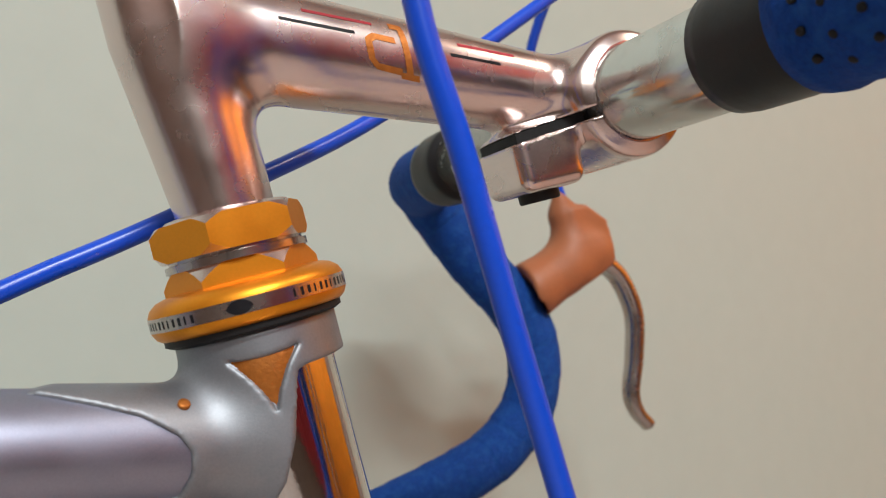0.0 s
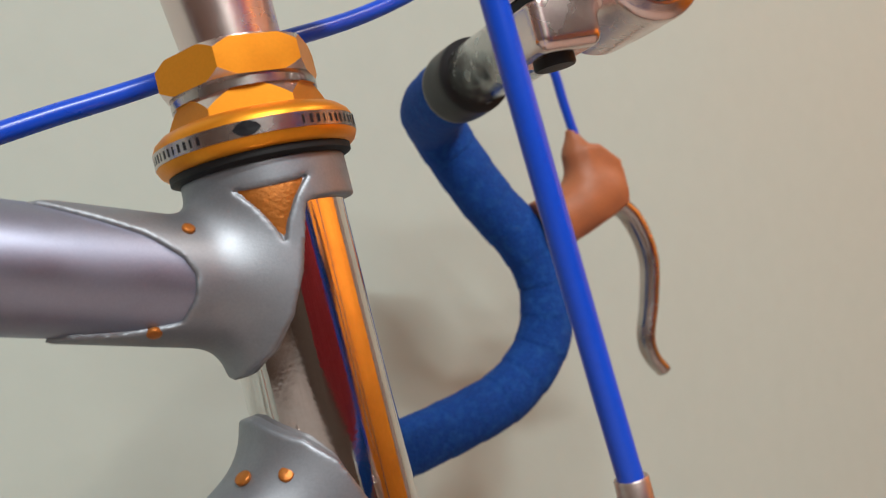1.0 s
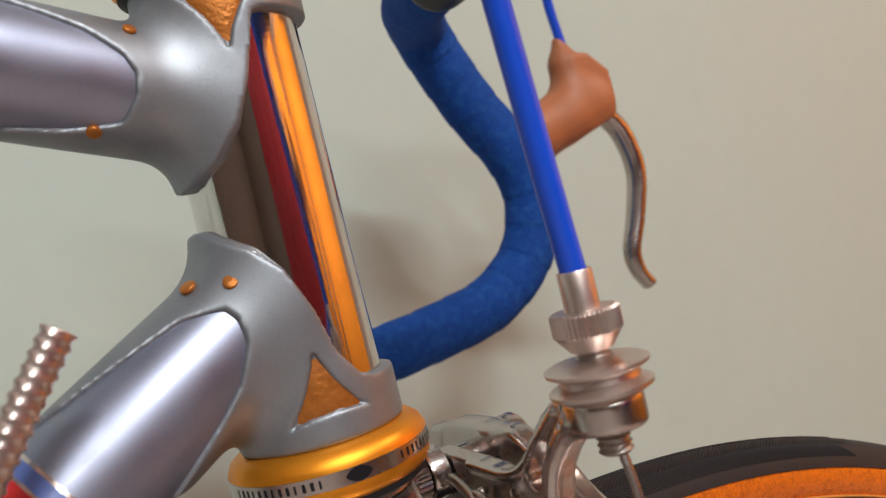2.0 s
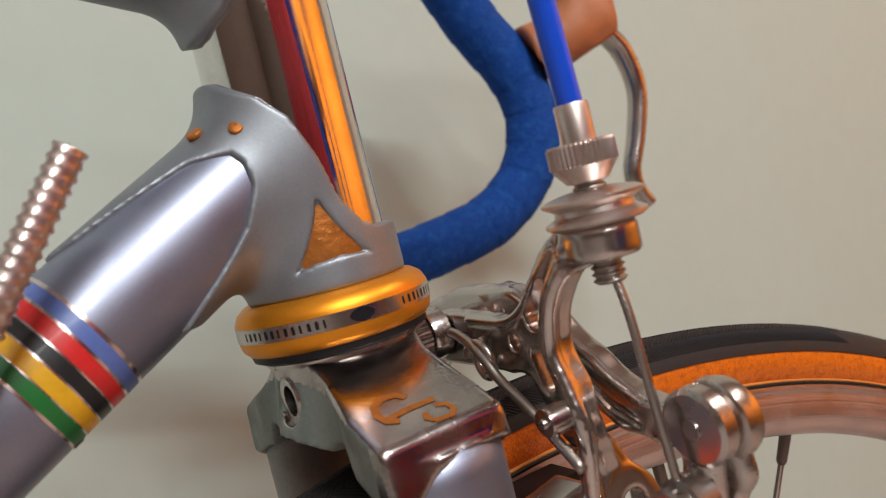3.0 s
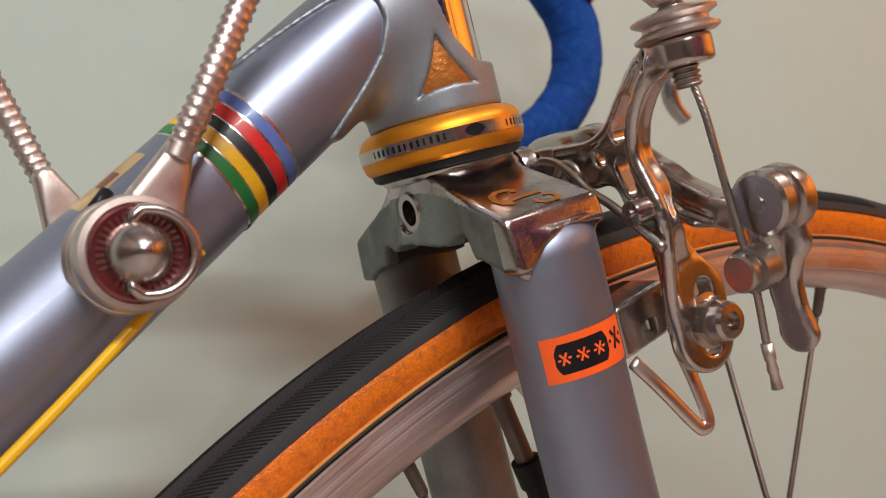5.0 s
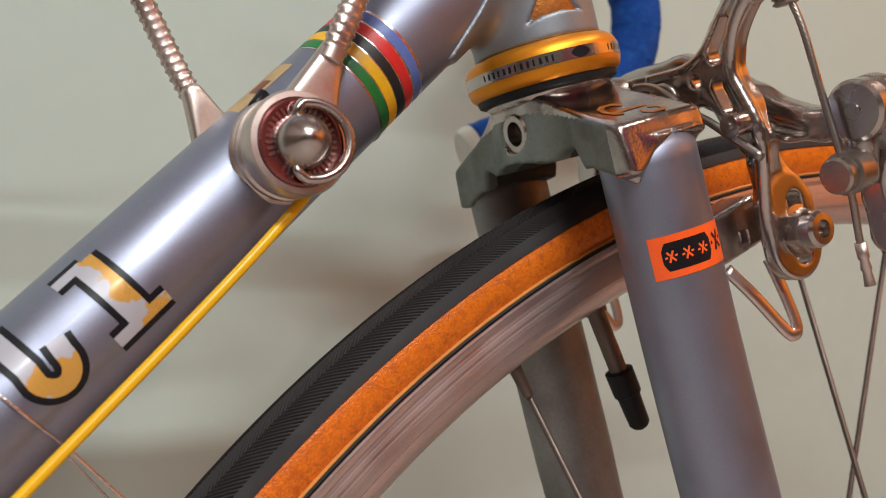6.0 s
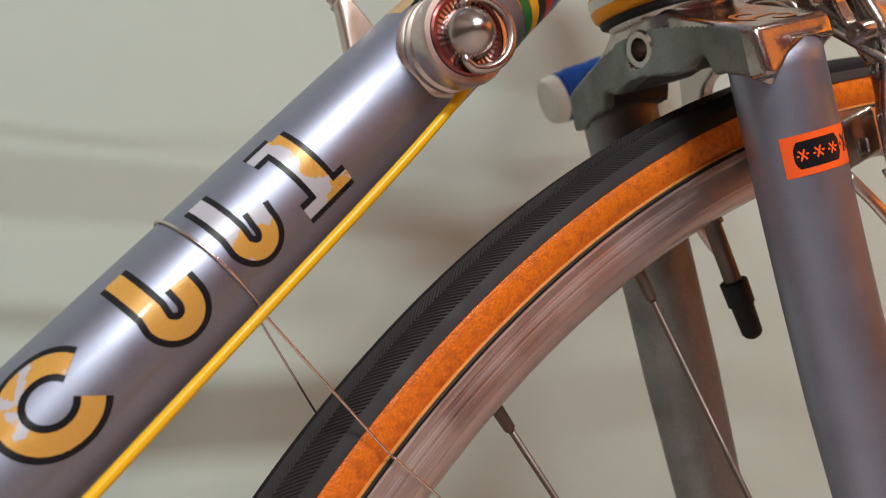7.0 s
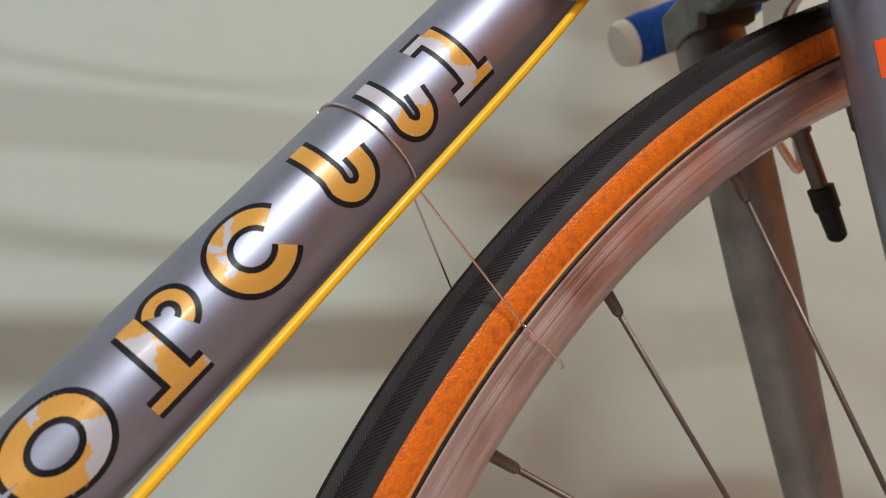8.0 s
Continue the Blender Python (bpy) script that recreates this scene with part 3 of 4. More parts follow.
def stem_side(u, v, lift):
    """A place on the stem's right-hand skin, from along and up in mm."""
    z = stem_mid(u) + v
    ys = np.linspace(-22, 0, 900)
    inside = np.argmax(stem_field(np.full(900, float(u)), ys, np.full(900, float(z))) < 0)
    return (u, float(ys[inside]) - lift, z)


def stem_stroke(path, width, mat, name, label, lift=0.10):
    """A stroke laid on the stem's side: (along, up) in mm."""
    pts = []
    for p, q in zip(path[:-1], path[1:]):
        k = max(2, int(math.hypot(q[0] - p[0], q[1] - p[1]) / 0.6))
        pts += [Vector(p).lerp(Vector(q), i / k) for i in range(k)]
    pts.append(Vector(path[-1]))
    verts, faces = [], []
    for i, q in enumerate(pts):
        t = (pts[min(i + 1, len(pts) - 1)] - pts[max(0, i - 1)]).normalized()
        n = Vector((-t.y, t.x))
        for e in (-1, 0, 1):
            c = q + n * e * width / 2
            verts.append(stem_side(c.x, c.y, lift))
        if i:
            j = 3 * i
            faces += [(j - 3, j - 2, j + 1, j), (j - 2, j - 1, j + 2, j + 1)]
    part(name, verts, faces, mat, stem, label, m=HB, smooth=False)


for v, u0, u1, mat in ((6.6, 26, 42, REDM), (3.2, 20, 37, BLACKPAINT), (5.6, 63, 78, REDM), (2.2, 60, 73, BLACKPAINT)):
    stem_stroke([(u0, v), (u1, v)], 0.8, mat, "painted_line", "thin painted line")
stem_stroke([(46.4, 3.0), (41.4, 3.2), (39.8, 2.0), (39.6, -2.6), (40.8, -4.2), (46.6, -4.6)], 1.6, COPPER, "engraved_sign", "copper-filled engraved sign", 0.14)
stem_stroke([(46.2, 7.0), (48.8, 7.0), (48.6, 1.0), (48.4, -5.6)], 1.6, COPPER, "engraved_sign", "copper-filled engraved sign", 0.18)
stem_stroke([(46.2, -5.4), (50.6, -5.6)], 1.4, COPPER, "engraved_sign", "copper-filled engraved sign", 0.22)

handlebar = part("handlebar", *sweep([(108, l, 130) for l in (-112, -60, -59, 59, 60, 112)], [12.0, 12.0, 12.9, 12.9, 12.0, 12.0], 40), BARM, bicycle, "bare alloy handlebar centre with worn finish", m=HB, sharp=50)


def drop_path(side):
    p = [(108, 92, 130), (108, 118, 130), (113, 150, 130), (124, 174, 127), (134, 183, 112), (147, 185, 86), (162, 185, 60), (167, 185, 36), (158, 186, 10), (135, 187, -8), (105, 188, -15), (54, 191, -21)]
    return [(a, side * b, c) for a, b, c in p]


def bar_tape(side):
    """Cloth tape wound round the bar, with the step of each turn."""
    path = smooth_path(drop_path(side), 220)
    length = 0
    rad = []
    for i, q in enumerate(path):
        if i:
            length += (q - path[i - 1]).length
        ph = (length / 17.0) % 1.0
        rad.append(13.4 + 0.55 * ph ** 0.7)
    skip = 9 if side > 0 else 0
    return sweep(path[skip:], rad[skip:], 36)


for side in (1, -1):
    tape = part("bar_tape", *bar_tape(side), TAPE, handlebar, "blue cloth handlebar tape", m=HB)
    start = 92 if side > 0 else -53
    stop = 112 if side > 0 else -80
    n = 8
    part("finishing_tape", *sweep([(108, start + (stop - start) * i / n, 130) for i in range(n + 1)], [14.3, 14.7, 14.8, 14.8, 14.9, 14.9, 14.9, 14.8, 14.4], 40), GREYTAPE, handlebar, "dark grey finishing tape", m=HB)
    if side < 0:
        part("bar_tape_top", *sweep([(108, -76 - 4 * i, 130) for i in range(9)], [15.6, 16.2, 15.4, 15.8, 16.3, 15.5, 16, 16.3, 15.6], 36), TAPE, handlebar, "blue cloth handlebar tape", m=HB)
    part("bar_plug", *sweep([(54, side * 191, -21), (50, side * 191.2, -21.4), (47, side * 191.4, -21.7)], [13.4, 13.2, 11.5], 32), WHITE, handlebar, "off-white bar end plug", m=HB, sharp=50)


for row, y in enumerate((-84, -90, -97, -103)):
    for turn in (150, 172, 194, 216):
        c = Vector((108 + 15.7 * math.cos(radians(turn + 9 * (row % 2))), y, 130 + 15.7 * math.sin(radians(turn + 9 * (row % 2)))))
        out = (c - Vector((108, y, 130))).normalized()
        part("tape_hole", *lathe([(0.9, -0.4), (0.9, 0.5), (0.5, 0.55)], 12), BLACK, handlebar, "small punched hole", m=HB @ Matrix.Translation(c) @ out.to_track_quat("Z", "Y").to_matrix().to_4x4())


def hood_field(x, y, z):
    d = d_chain(x, y, z, [(184, 0, 66), (205, 0, 72), (222, 0, 76)], [15, 13.0, 13.0], 6)
    d = smin(d, d_chain(x, y, z, [(213, 0, 84), (212, 0, 99), (212, 0, 110)], [11.0, 7.5, 3.5], 3), 7)
    d = smin(d, d_box(x, y, z, (222, 0, 82), (11, 9.0, 20), 2.5), 3)
    d = np.maximum(d, (x - 232) * 0.96 + (z - 80) * -0.1)
    d = smax(d, (z - 113 + (x - 210) * 1.0) * 0.7, 0.8)
    d = smax(d, (50 - z + (x - 188) * 0.42) * 0.9, 2)
    d = np.maximum(d, 178 - x)
    nick = d_box(x, y, z, (237, 0, 88), (5, 20, 1.4), 0.3)
    d = np.maximum(d, -nick)
    return np.maximum(d, -(np.sqrt((x - (174 - 0.65 * (z - 60) * np.where(z > 60, 1, -0.2))) ** 2 + (y) ** 2) - 14.2))


hood_mesh = nets(hood_field, (168, -20, 30), (246, 20, 118), 1.0)
for side in (1, -1):
    ml = HB @ Matrix.Translation((-12, side * 178, 0))
    lever = part("brake_lever", *hood_mesh, HOOD, bicycle, "brake lever with a tan rubber hood", m=ml)
    path = smooth_path([(226, 0, 72), (236, 0, 59), (240, 0, 38), (234, 0, 16), (226.5, 0, -2), (227, 0, -13), (232, 0, -22)], 40)
    part("lever_blade", *sweep(path, [7.0 - 0.05 * i for i in range(41)], 24, 0.75, (1, 0, 0.2)), ALLOY, lever, "curved alloy lever blade", m=ml)


# fork: crown, blades
def crown_field(x, y, z):
    a = np.where(y > 0, y + 8.0 * np.clip((y - 12) / 10, 0, 1), -y)
    neck = np.maximum(np.sqrt(x * x + y * y) - 14.2 - 0.25 * np.clip(-18 - z, 0, 20), np.maximum(z + 16, -34 - z))
    top = -18.3 - 0.385 * np.clip(a - 12, 0, 32) - 0.03 * np.clip(-x, 0, 16)
    flank = (a - 46.2 + 0.12 * (z + 44)) * 0.99
    low = np.where(a < 25, -34.0, -34.0 - (a - 25) * 2.0)
    arm = smax(smax(smax((z - top) * 0.89, np.maximum(x - 11.4, -12.6 - 3.8 * np.clip((a - 14) / 18, 0, 1) - x), 1.8), flank, 1.6), np.maximum(low, -44.0) - z, 1.5)
    d = smin(neck, arm, 9.0)
    blade = np.sqrt(((x + 1) / 14.7) ** 2 + ((a - 35.5) / 10.9) ** 2) - 1
    turn = np.degrees(np.arctan2((a - 35.5) * 1.35, -(x + 1)))
    tang = np.interp(turn, [-180, -90, -20, 15, 30, 40, 50, 65, 90, 130, 160, 180], [-42, -40, -40, -42.5, -45.5, -46.8, -43.5, -39.3, -36.4, -37.4, -40.5, -42])
    sock = np.maximum(blade * 10.6, np.maximum(z + 36, tang - z))
    d = smin(d, sock, 1.5)
    d = smax(d, np.where(a < 46, np.where(a > 24.5, tang - z, -99), tang - z), 1.0)
    d = np.maximum(d, -(np.sqrt(y * y * 0.85 + (z + 55) ** 2) - 21.0))
    d = np.maximum(d, z + 16.2)
    bolt = np.maximum(np.sqrt((y + 2) ** 2 + (z + 26) ** 2) - 5.4, x + 7)
    return np.maximum(d, -bolt)


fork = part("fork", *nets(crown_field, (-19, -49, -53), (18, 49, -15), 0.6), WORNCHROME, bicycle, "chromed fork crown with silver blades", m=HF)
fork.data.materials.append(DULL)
# third material: shade painted on the downward and inner arch faces
fork.data.materials.append(CROWNSHADE)
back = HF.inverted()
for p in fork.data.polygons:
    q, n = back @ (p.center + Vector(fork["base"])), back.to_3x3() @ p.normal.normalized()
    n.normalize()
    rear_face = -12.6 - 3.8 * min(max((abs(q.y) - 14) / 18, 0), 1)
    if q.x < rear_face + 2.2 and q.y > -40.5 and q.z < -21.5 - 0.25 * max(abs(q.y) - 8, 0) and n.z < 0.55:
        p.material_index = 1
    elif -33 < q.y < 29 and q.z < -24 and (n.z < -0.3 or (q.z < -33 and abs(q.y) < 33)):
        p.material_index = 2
part("crown_race", *lathe([(14, -18.5), (17.5, -18.5), (18.2, -17.6), (18.2, -16.8), (14, -16.8)], 64), ALLOY, fork, m=HF, sharp=40)
part("hollow_nut", *lathe([(0.3, -9.0), (3.3, -9.0), (3.5, -16.0), (5.2, -16.2), (5.8, -15.5), (5.8, -7.0), (0.3, -7.0)], 32), ALLOY, fork, "hollow brake nut", m=HF @ Matrix.Translation((0, -2, -26)) @ Matrix(((0, 0, 1, 0), (0, 1, 0, 0), (-1, 0, 0, 0), (0, 0, 0, 1))), sharp=40)
BLADE = [(-1, 35.5, -35.8), (-1, 35.5, -90), (-0.5, 36.5, -150), (1, 38.5, -220), (6, 42, -290), (18, 46, -340), (46.5, 49, -377)]
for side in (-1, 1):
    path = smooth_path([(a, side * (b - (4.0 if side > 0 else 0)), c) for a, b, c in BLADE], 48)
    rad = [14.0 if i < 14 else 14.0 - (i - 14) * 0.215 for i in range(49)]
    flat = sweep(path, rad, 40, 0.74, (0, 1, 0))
    # the far blade gets the paint darkened for shade
    part("fork_blade", *flat, PAINT if side < 0 else SHADEPAINT, fork, "satin silver fork blade" if side < 0 else "grimy silver fork blade", m=HF)


# front wheel
WHEEL = HF @ Matrix.Translation((46.5, 0, -377.3)) @ pose(0, 0, 0, 0, 17.253, 0)


def ring(profile, seg=256):
    """A ring about the axle from (radius, side) pairs; angle from ahead upwards."""
    verts, faces = [], []
    n = len(profile)
    for i in range(seg):
        a = 2 * math.pi * i / seg
        for r, w in profile:
            verts.append((r * math.cos(a), w, r * math.sin(a)))
    for i in range(seg):
        j = (i + 1) % seg
        for k in range(n):
            q = (k + 1) % n
            faces.append((i * n + k, i * n + q, j * n + q, j * n + k))
    return verts, faces


TYRE_R, TYRE_C = 10.7, 324.3


def tyre_arc(a0, a1, lift, n, inner=0.8):
    out = [(TYRE_C + (TYRE_R + lift) * math.sin(radians(a0 + (a1 - a0) * i / n)), -(TYRE_R + lift) * math.cos(radians(a0 + (a1 - a0) * i / n))) for i in range(n + 1)]
    back = [(TYRE_C + (TYRE_R - inner) * math.sin(radians(a0 + (a1 - a0) * i / n)), -(TYRE_R - inner) * math.cos(radians(a0 + (a1 - a0) * i / n))) for i in range(n, -1, -1)]
    return out + back


wheel = part("front_wheel", *ring([(318.3, -9.8), (318.3, -8.4), (315, -4), (314.2, 0), (315, 4), (318.3, 8.4), (318.3, 9.8), (316.5, 10.4), (315.2, 10.2), (314.8, 10.05), (314.4, 10.05), (314.0, 10.15), (307.4, 9.95), (307.0, 9.5), (306.4, 9.4), (304.8, 8.8), (302.8, 7.4), (301.0, 4.5), (300.6, 0), (301.0, -4.5), (302.8, -7.4), (304.8, -8.8), (306.4, -9.4), (307.0, -9.5), (307.4, -9.95), (314.0, -10.15), (314.4, -10.05), (314.8, -10.05), (315.2, -10.2), (316.5, -10.4)]), RIM, bicycle, "front wheel with an alloy rim and tubular tyre", m=WHEEL, sharp=30)
tyre = part("tyre", *ring(tyre_arc(-70, 250, 0, 40)), CASING, wheel, "amber-walled tubular tyre", m=WHEEL)
part("tread_band", *ring(tyre_arc(17, 163, 0.5, 28, 0.2)), TREAD, tyre, "black rubber tread", m=WHEEL, sharp=30)
# black ring that paints the shade of the gap between tyre and rim
part("glue_line", *ring([(318.25, -10.5), (317.3, -10.62), (317.3, -9.8), (318.25, -9.8)]), BLACK, tyre, "dark glue line", m=WHEEL)
part("rim_tape", *ring([(318.9, -10.0), (318.2, -10.2), (318.2, 10.2), (318.9, 10.0)]), TAN, tyre, "pale glued rim tape", m=WHEEL)


def herringbone():
    """The fine raised chevrons of the tread, along the stretch behind and above the fork."""
    verts, faces = [], []
    for half, (p0, p1, lean) in enumerate(((35, 62, 1.0), (63, 88, -1.0), (92, 117, 1.0))):
        for k in range(350):
            a = 86 + k * 0.24
            i = len(verts)
            for f in range(5):
                t = f / 4
                ph = radians(p0 + (p1 - p0) * t)
                shift = lean * t * 1.15
                for da, lift in ((-0.085, 0.45), (0.0, 0.85), (0.085, 0.45)):
                    r = TYRE_C + (TYRE_R + lift) * math.sin(ph)
                    w = -(TYRE_R + lift) * math.cos(ph)
                    q = radians(a + shift + da)
                    verts.append((r * math.cos(q), w, r * math.sin(q)))
            for f in range(4):
                for s in range(2):
                    j = i + f * 3 + s
                    faces.append((j, j + 1, j + 4, j + 3))
    return verts, faces


tagged(part("tread_pattern", *herringbone(), TREAD, tyre, "fine herringbone tread", m=WHEEL, smooth=False), kind="stuff")
part("hub", *lathe([(8, -48), (8, -38), (9, -36), (30, -34.5), (30, -31.5), (12, -29), (9, 0), (12, 29), (30, 31.5), (30, 34.5), (9, 36), (8, 38), (8, 48)], 48), ALLOY, wheel, "alloy front hub", m=WHEEL @ pose(0, 0, 0, 90), sharp=40)
for k in range(32):
    a = 145.3 - 11.25 * k
    near = 1 if k % 2 else -1
    lean = -1 if k % 4 in (0, 3) else 1
    q = a + lean * 84
    p0 = Vector((302.5 * math.cos(radians(a)), near * 0.8, 302.5 * math.sin(radians(a))))
    p1 = Vector((27 * math.cos(radians(q)), near * 33, 27 * math.sin(radians(q))))
    part("spoke", *sweep([p0, p0.lerp(p1, 0.5), p1], 0.95, 8), STEEL, wheel, m=WHEEL)
    d = (p1 - p0).normalized()
    part("nipple", *sweep([p0 - d * 1, p0 + d * 1.5, p0 + d * 2, p0 + d * 11, p0 + d * 12], [2.6, 2.6, 1.9, 1.7, 1.2], 10), STEEL, wheel, m=WHEEL)
va = 116.6
vdir = Vector((math.cos(radians(va)), 0, math.sin(radians(va))))
valve = part("valve", *sweep([vdir * r for r in (301, 299, 298.9, 278, 277)], [3.6, 3.6, 2.7, 2.7, 2.7], 20), STEEL, wheel, "valve stem with a black cap", m=WHEEL, sharp=40)
part("valve_cap", *sweep([vdir * r for r in (280, 279.6, 272, 271.6, 262, 260.8, 260)], [3.3, 4.3, 4.2, 3.5, 3.2, 2.4, 1.0], 24), BLACK, valve, "black plastic valve cap", m=WHEEL, sharp=40)


# cables
front_cable = part("front_brake_cable", *sweep(smooth_path([(31.2, -59.8, 18), (28.4, -61.5, 45), (25.6, -63, 80), (23.2, -64, 120), (21.5, -64, 150), (26, -66, 200), (70, -80, 255), (150, -120, 240), (200, -165, 170), (212, -178, 108)], 80), 2.5, 24), BLUE, bicycle, "shiny blue plastic brake cable housing", m=HF)
rear_cable = part("rear_brake_cable", *sweep(smooth_path([(-330, 8, 165), (-180, 10, 122), (-90, 14, 113), (-34, 20, 121.2), (10, 28, 131.5), (66, 50, 148), (153, 60, 184), (200, 78, 205), (205, 130, 215), (192, 165, 175), (198, 176, 135), (202, 178, 104)], 90), 2.5, 24), BLUE, bicycle, "shiny blue plastic brake cable housing", m=HB)
part("shift_cable", *sweep(smooth_path([(92, 17, -8), (130, 17.0, -10.4), (200, 19.5, -10.8), (280, 22, -11.6), (420, 26, -12.4)], 40), 1.2, 14), YELLOW, bicycle, "bright yellow plastic shift cable housing", m=MD)


# ---- front brake ----
def brake_plate(x, y, z, chain, radii, thick, f_of, k=2.0):
    """A flat arm: a chain in (left, up), of even thickness ahead, whose middle runs along f_of."""
    d = None
    for i in range(len(chain) - 1):
        a, b = np.array(chain[i]), np.array(chain[i + 1])
        ab = b - a
        t = np.clip(((y - a[0]) * ab[0] + (z - a[1]) * ab[1]) / (ab @ ab), 0, 1)
        q = np.sqrt((y - a[0] - t * ab[0]) ** 2 + (z - a[1] - t * ab[1]) ** 2) - (radii[i] + (radii[i + 1] - radii[i]) * t)
        d = q if d is None else smin(d, q, k)
    return d, np.abs(x - f_of) - thick


def even(points, count):
    """Evenly many points on a smooth curve."""
    return [tuple(q) for q in smooth_path(points, count)]


def outer_arm_field(x, y, z):
    bend = 28.6 + 6.0 * np.clip((-44 - z) / 12, 0, 1)
    spine = even([(0, -24.5, 6.6), (-18, -25, 6.2), (-29, -25.6, 6.2), (-37.5, -22.0, 6.4), (-43.6, -14.2, 4.8), (-50.5, -7.5, 4.3), (-56, -5, 4.2)], 14)
    up, th = brake_plate(x, y, z, [q[:2] for q in spine], [q[2] for q in spine], 2.6, bend, 0.4)
    down, _ = brake_plate(x, y, z, [(-37, -25), (-41.5, -35), (-44, -44), (-42, -53)], [7.0, 6.0, 4.4, 2.6], 2.6, bend)
    flat = smin(up, down, 3)
    d = smax(flat, th, 1.2)
    # raised rims along the outer edge and the inner edge
    edge = even([(26.0, -55.0, -6.0), (25.5, -47.4, -14.6), (25.3, -43.9, -24.2), (25.3, -45.7, -31.8), (25.5, -48.0, -39.4), (25.8, -47.4, -47), (26.6, -44.6, -57), (27.2, -42.8, -66), (29.0, -42.3, -75)], 26)
    d = smin(d, d_chain(x, y, z, edge, [1.9] * 27, 0.2), 0.9)
    inner = even([(26.2, -50.5, -4.6), (26.0, -42.6, -11.6), (26.0, -36.0, -17.4), (26.0, -28, -20.2), (26.0, -14, -20)], 14)
    d = smin(d, d_chain(x, y, z, inner, [1.0] * 15, 0.2), 0.7)
    eye = smax(np.sqrt((x - 31.4) ** 2 + (y + 59.6) ** 2) - 7.2, np.abs(z + 5.2) - 3.2, 1.4)
    d = smin(d, eye, 2.6)
    slit = d_box(x, y, z, (27.0, -53.5, -4.6), (6, 0.5, 2.4), 0.1)
    d = smax(d, -slit, 0.3)
    foot = smax(np.sqrt((x - 35.6) ** 2 + np.clip(np.abs(z + 69.0) - 5.0, 0, 99) ** 2) - 9.5, np.abs(y + 42.2) - 2.2, 1.0)
    neck = d_capsule(x, y, z, (31.5, -42.6, -50), (35.6, -42.2, -64), 5.0, 8.0)
    foot = smin(foot, smax(neck, np.abs(y + 42.2) - 2.2, 1.0), 2)
    d = smin(d, foot, 0.8)
    holes = d_capsule(x * 0 + 28, y, z, (28, -38.8, -19.4), (28, -44.4, -12.2), 2.4, 1.5)
    holes = np.minimum(holes, np.sqrt((y + 30.4) ** 2 + (z + 24.6) ** 2) - 1.9)
    holes = np.minimum(holes, d_capsule(x * 0 + 28, y, z, (28, -37.8, -27.6), (28, -39.2, -33.5), 2.4, 1.9))
    d = smax(d, -np.maximum(holes, x - 36.0), 0.4)
    slot = np.sqrt((x - 36.8) ** 2 + np.clip(np.abs(z + 69.4) - 7.0, 0, 99) ** 2) - 3.0
    d = smax(d, -np.maximum(slot, np.abs(y + 42) - 6), 0.5)
    bore = np.sqrt((x - 31.4) ** 2 + (y + 59.6) ** 2) - 3.2
    return np.maximum(d, -bore)


def inner_arm_field(x, y, z):
    bend = 40.0
    up, th = brake_plate(x, y, z, [(8, -22), (-14, -22), (-26, -27.5), (-37, -35.6), (-47, -41.6), (-57, -44.0), (-67, -43.6)], [7.0, 6.6, 6.4, 6.0, 5.0, 4.2, 4.8], 3.2, bend)
    d = smax(up, th, 2.0)
    far, th2 = brake_plate(x, y, z, [(0, -24), (20, -25), (36, -36), (41, -52), (42, -74)], [8, 7, 6, 5, 7], 3.2, 40.0)
    d = smin(d, smax(far, th2, 2.0), 3)
    groove = d_chain(x, y, z, [(36.6, -37, -35.2), (36.6, -44, -41.2), (36.6, -51.6, -44.4)], [1.3, 1.5, 1.2], 0.5)
    d = smax(d, -groove, 0.5)
    tail = d_chain(x, y, z, [(39, -66, -50), (38.5, -64.5, -57)], [4.6, 4.6], 1)
    return smin(d, tail, 2.5)


brake = part("front_brake", *nets(outer_arm_field, (20, -72, -88), (50, 10, 0), 0.55), ALLOY, bicycle, "polished alloy side-pull brake caliper", m=HF)
part("inner_arm", *nets(inner_arm_field, (30, -77, -84), (48, 52, -12), 0.7), ALLOY, brake, m=HF)
ALONG_F = Matrix(((0, 0, 1, 0), (0, 1, 0, 0), (-1, 0, 0, 0), (0, 0, 0, 1)))
ALONG_R = Matrix(((1, 0, 0, 0), (0, 0, -1, 0), (0, 1, 0, 0), (0, 0, 0, 1)))


def knurled(r, z0, z1, teeth, depth, cham):
    verts, faces = [], []
    seg = teeth * 2
    rows = [(r - cham, z0), (r, z0 + cham), (r, z1 - cham), (r - cham, z1)]
    for k, (rr, z) in enumerate(rows):
        for i in range(seg):
            a = 2 * math.pi * i / seg
            q = rr - (depth if i % 2 and k in (1, 2) else 0)
            verts.append((q * math.cos(a), q * math.sin(a), z))
    for k in range(3):
        for i in range(seg):
            j = (i + 1) % seg
            faces.append((k * seg + i, k * seg + j, (k + 1) * seg + j, (k + 1) * seg + i))
    faces += [tuple(range(seg))[::-1], tuple(3 * seg + i for i in range(seg))]
    return verts, faces


def screw(r, z0, z1, pitch, depth):
    """A threaded rod with rounded ridges."""
    n = int((z1 - z0) / pitch * 6)
    prof = [(0.5, z0)]
    for i in range(n + 1):
        prof.append((r - depth * (0.5 + 0.5 * math.cos(2 * math.pi * i / 6)), z0 + (z1 - z0) * i / n))
    return lathe(prof + [(0.5, z1)], 28)


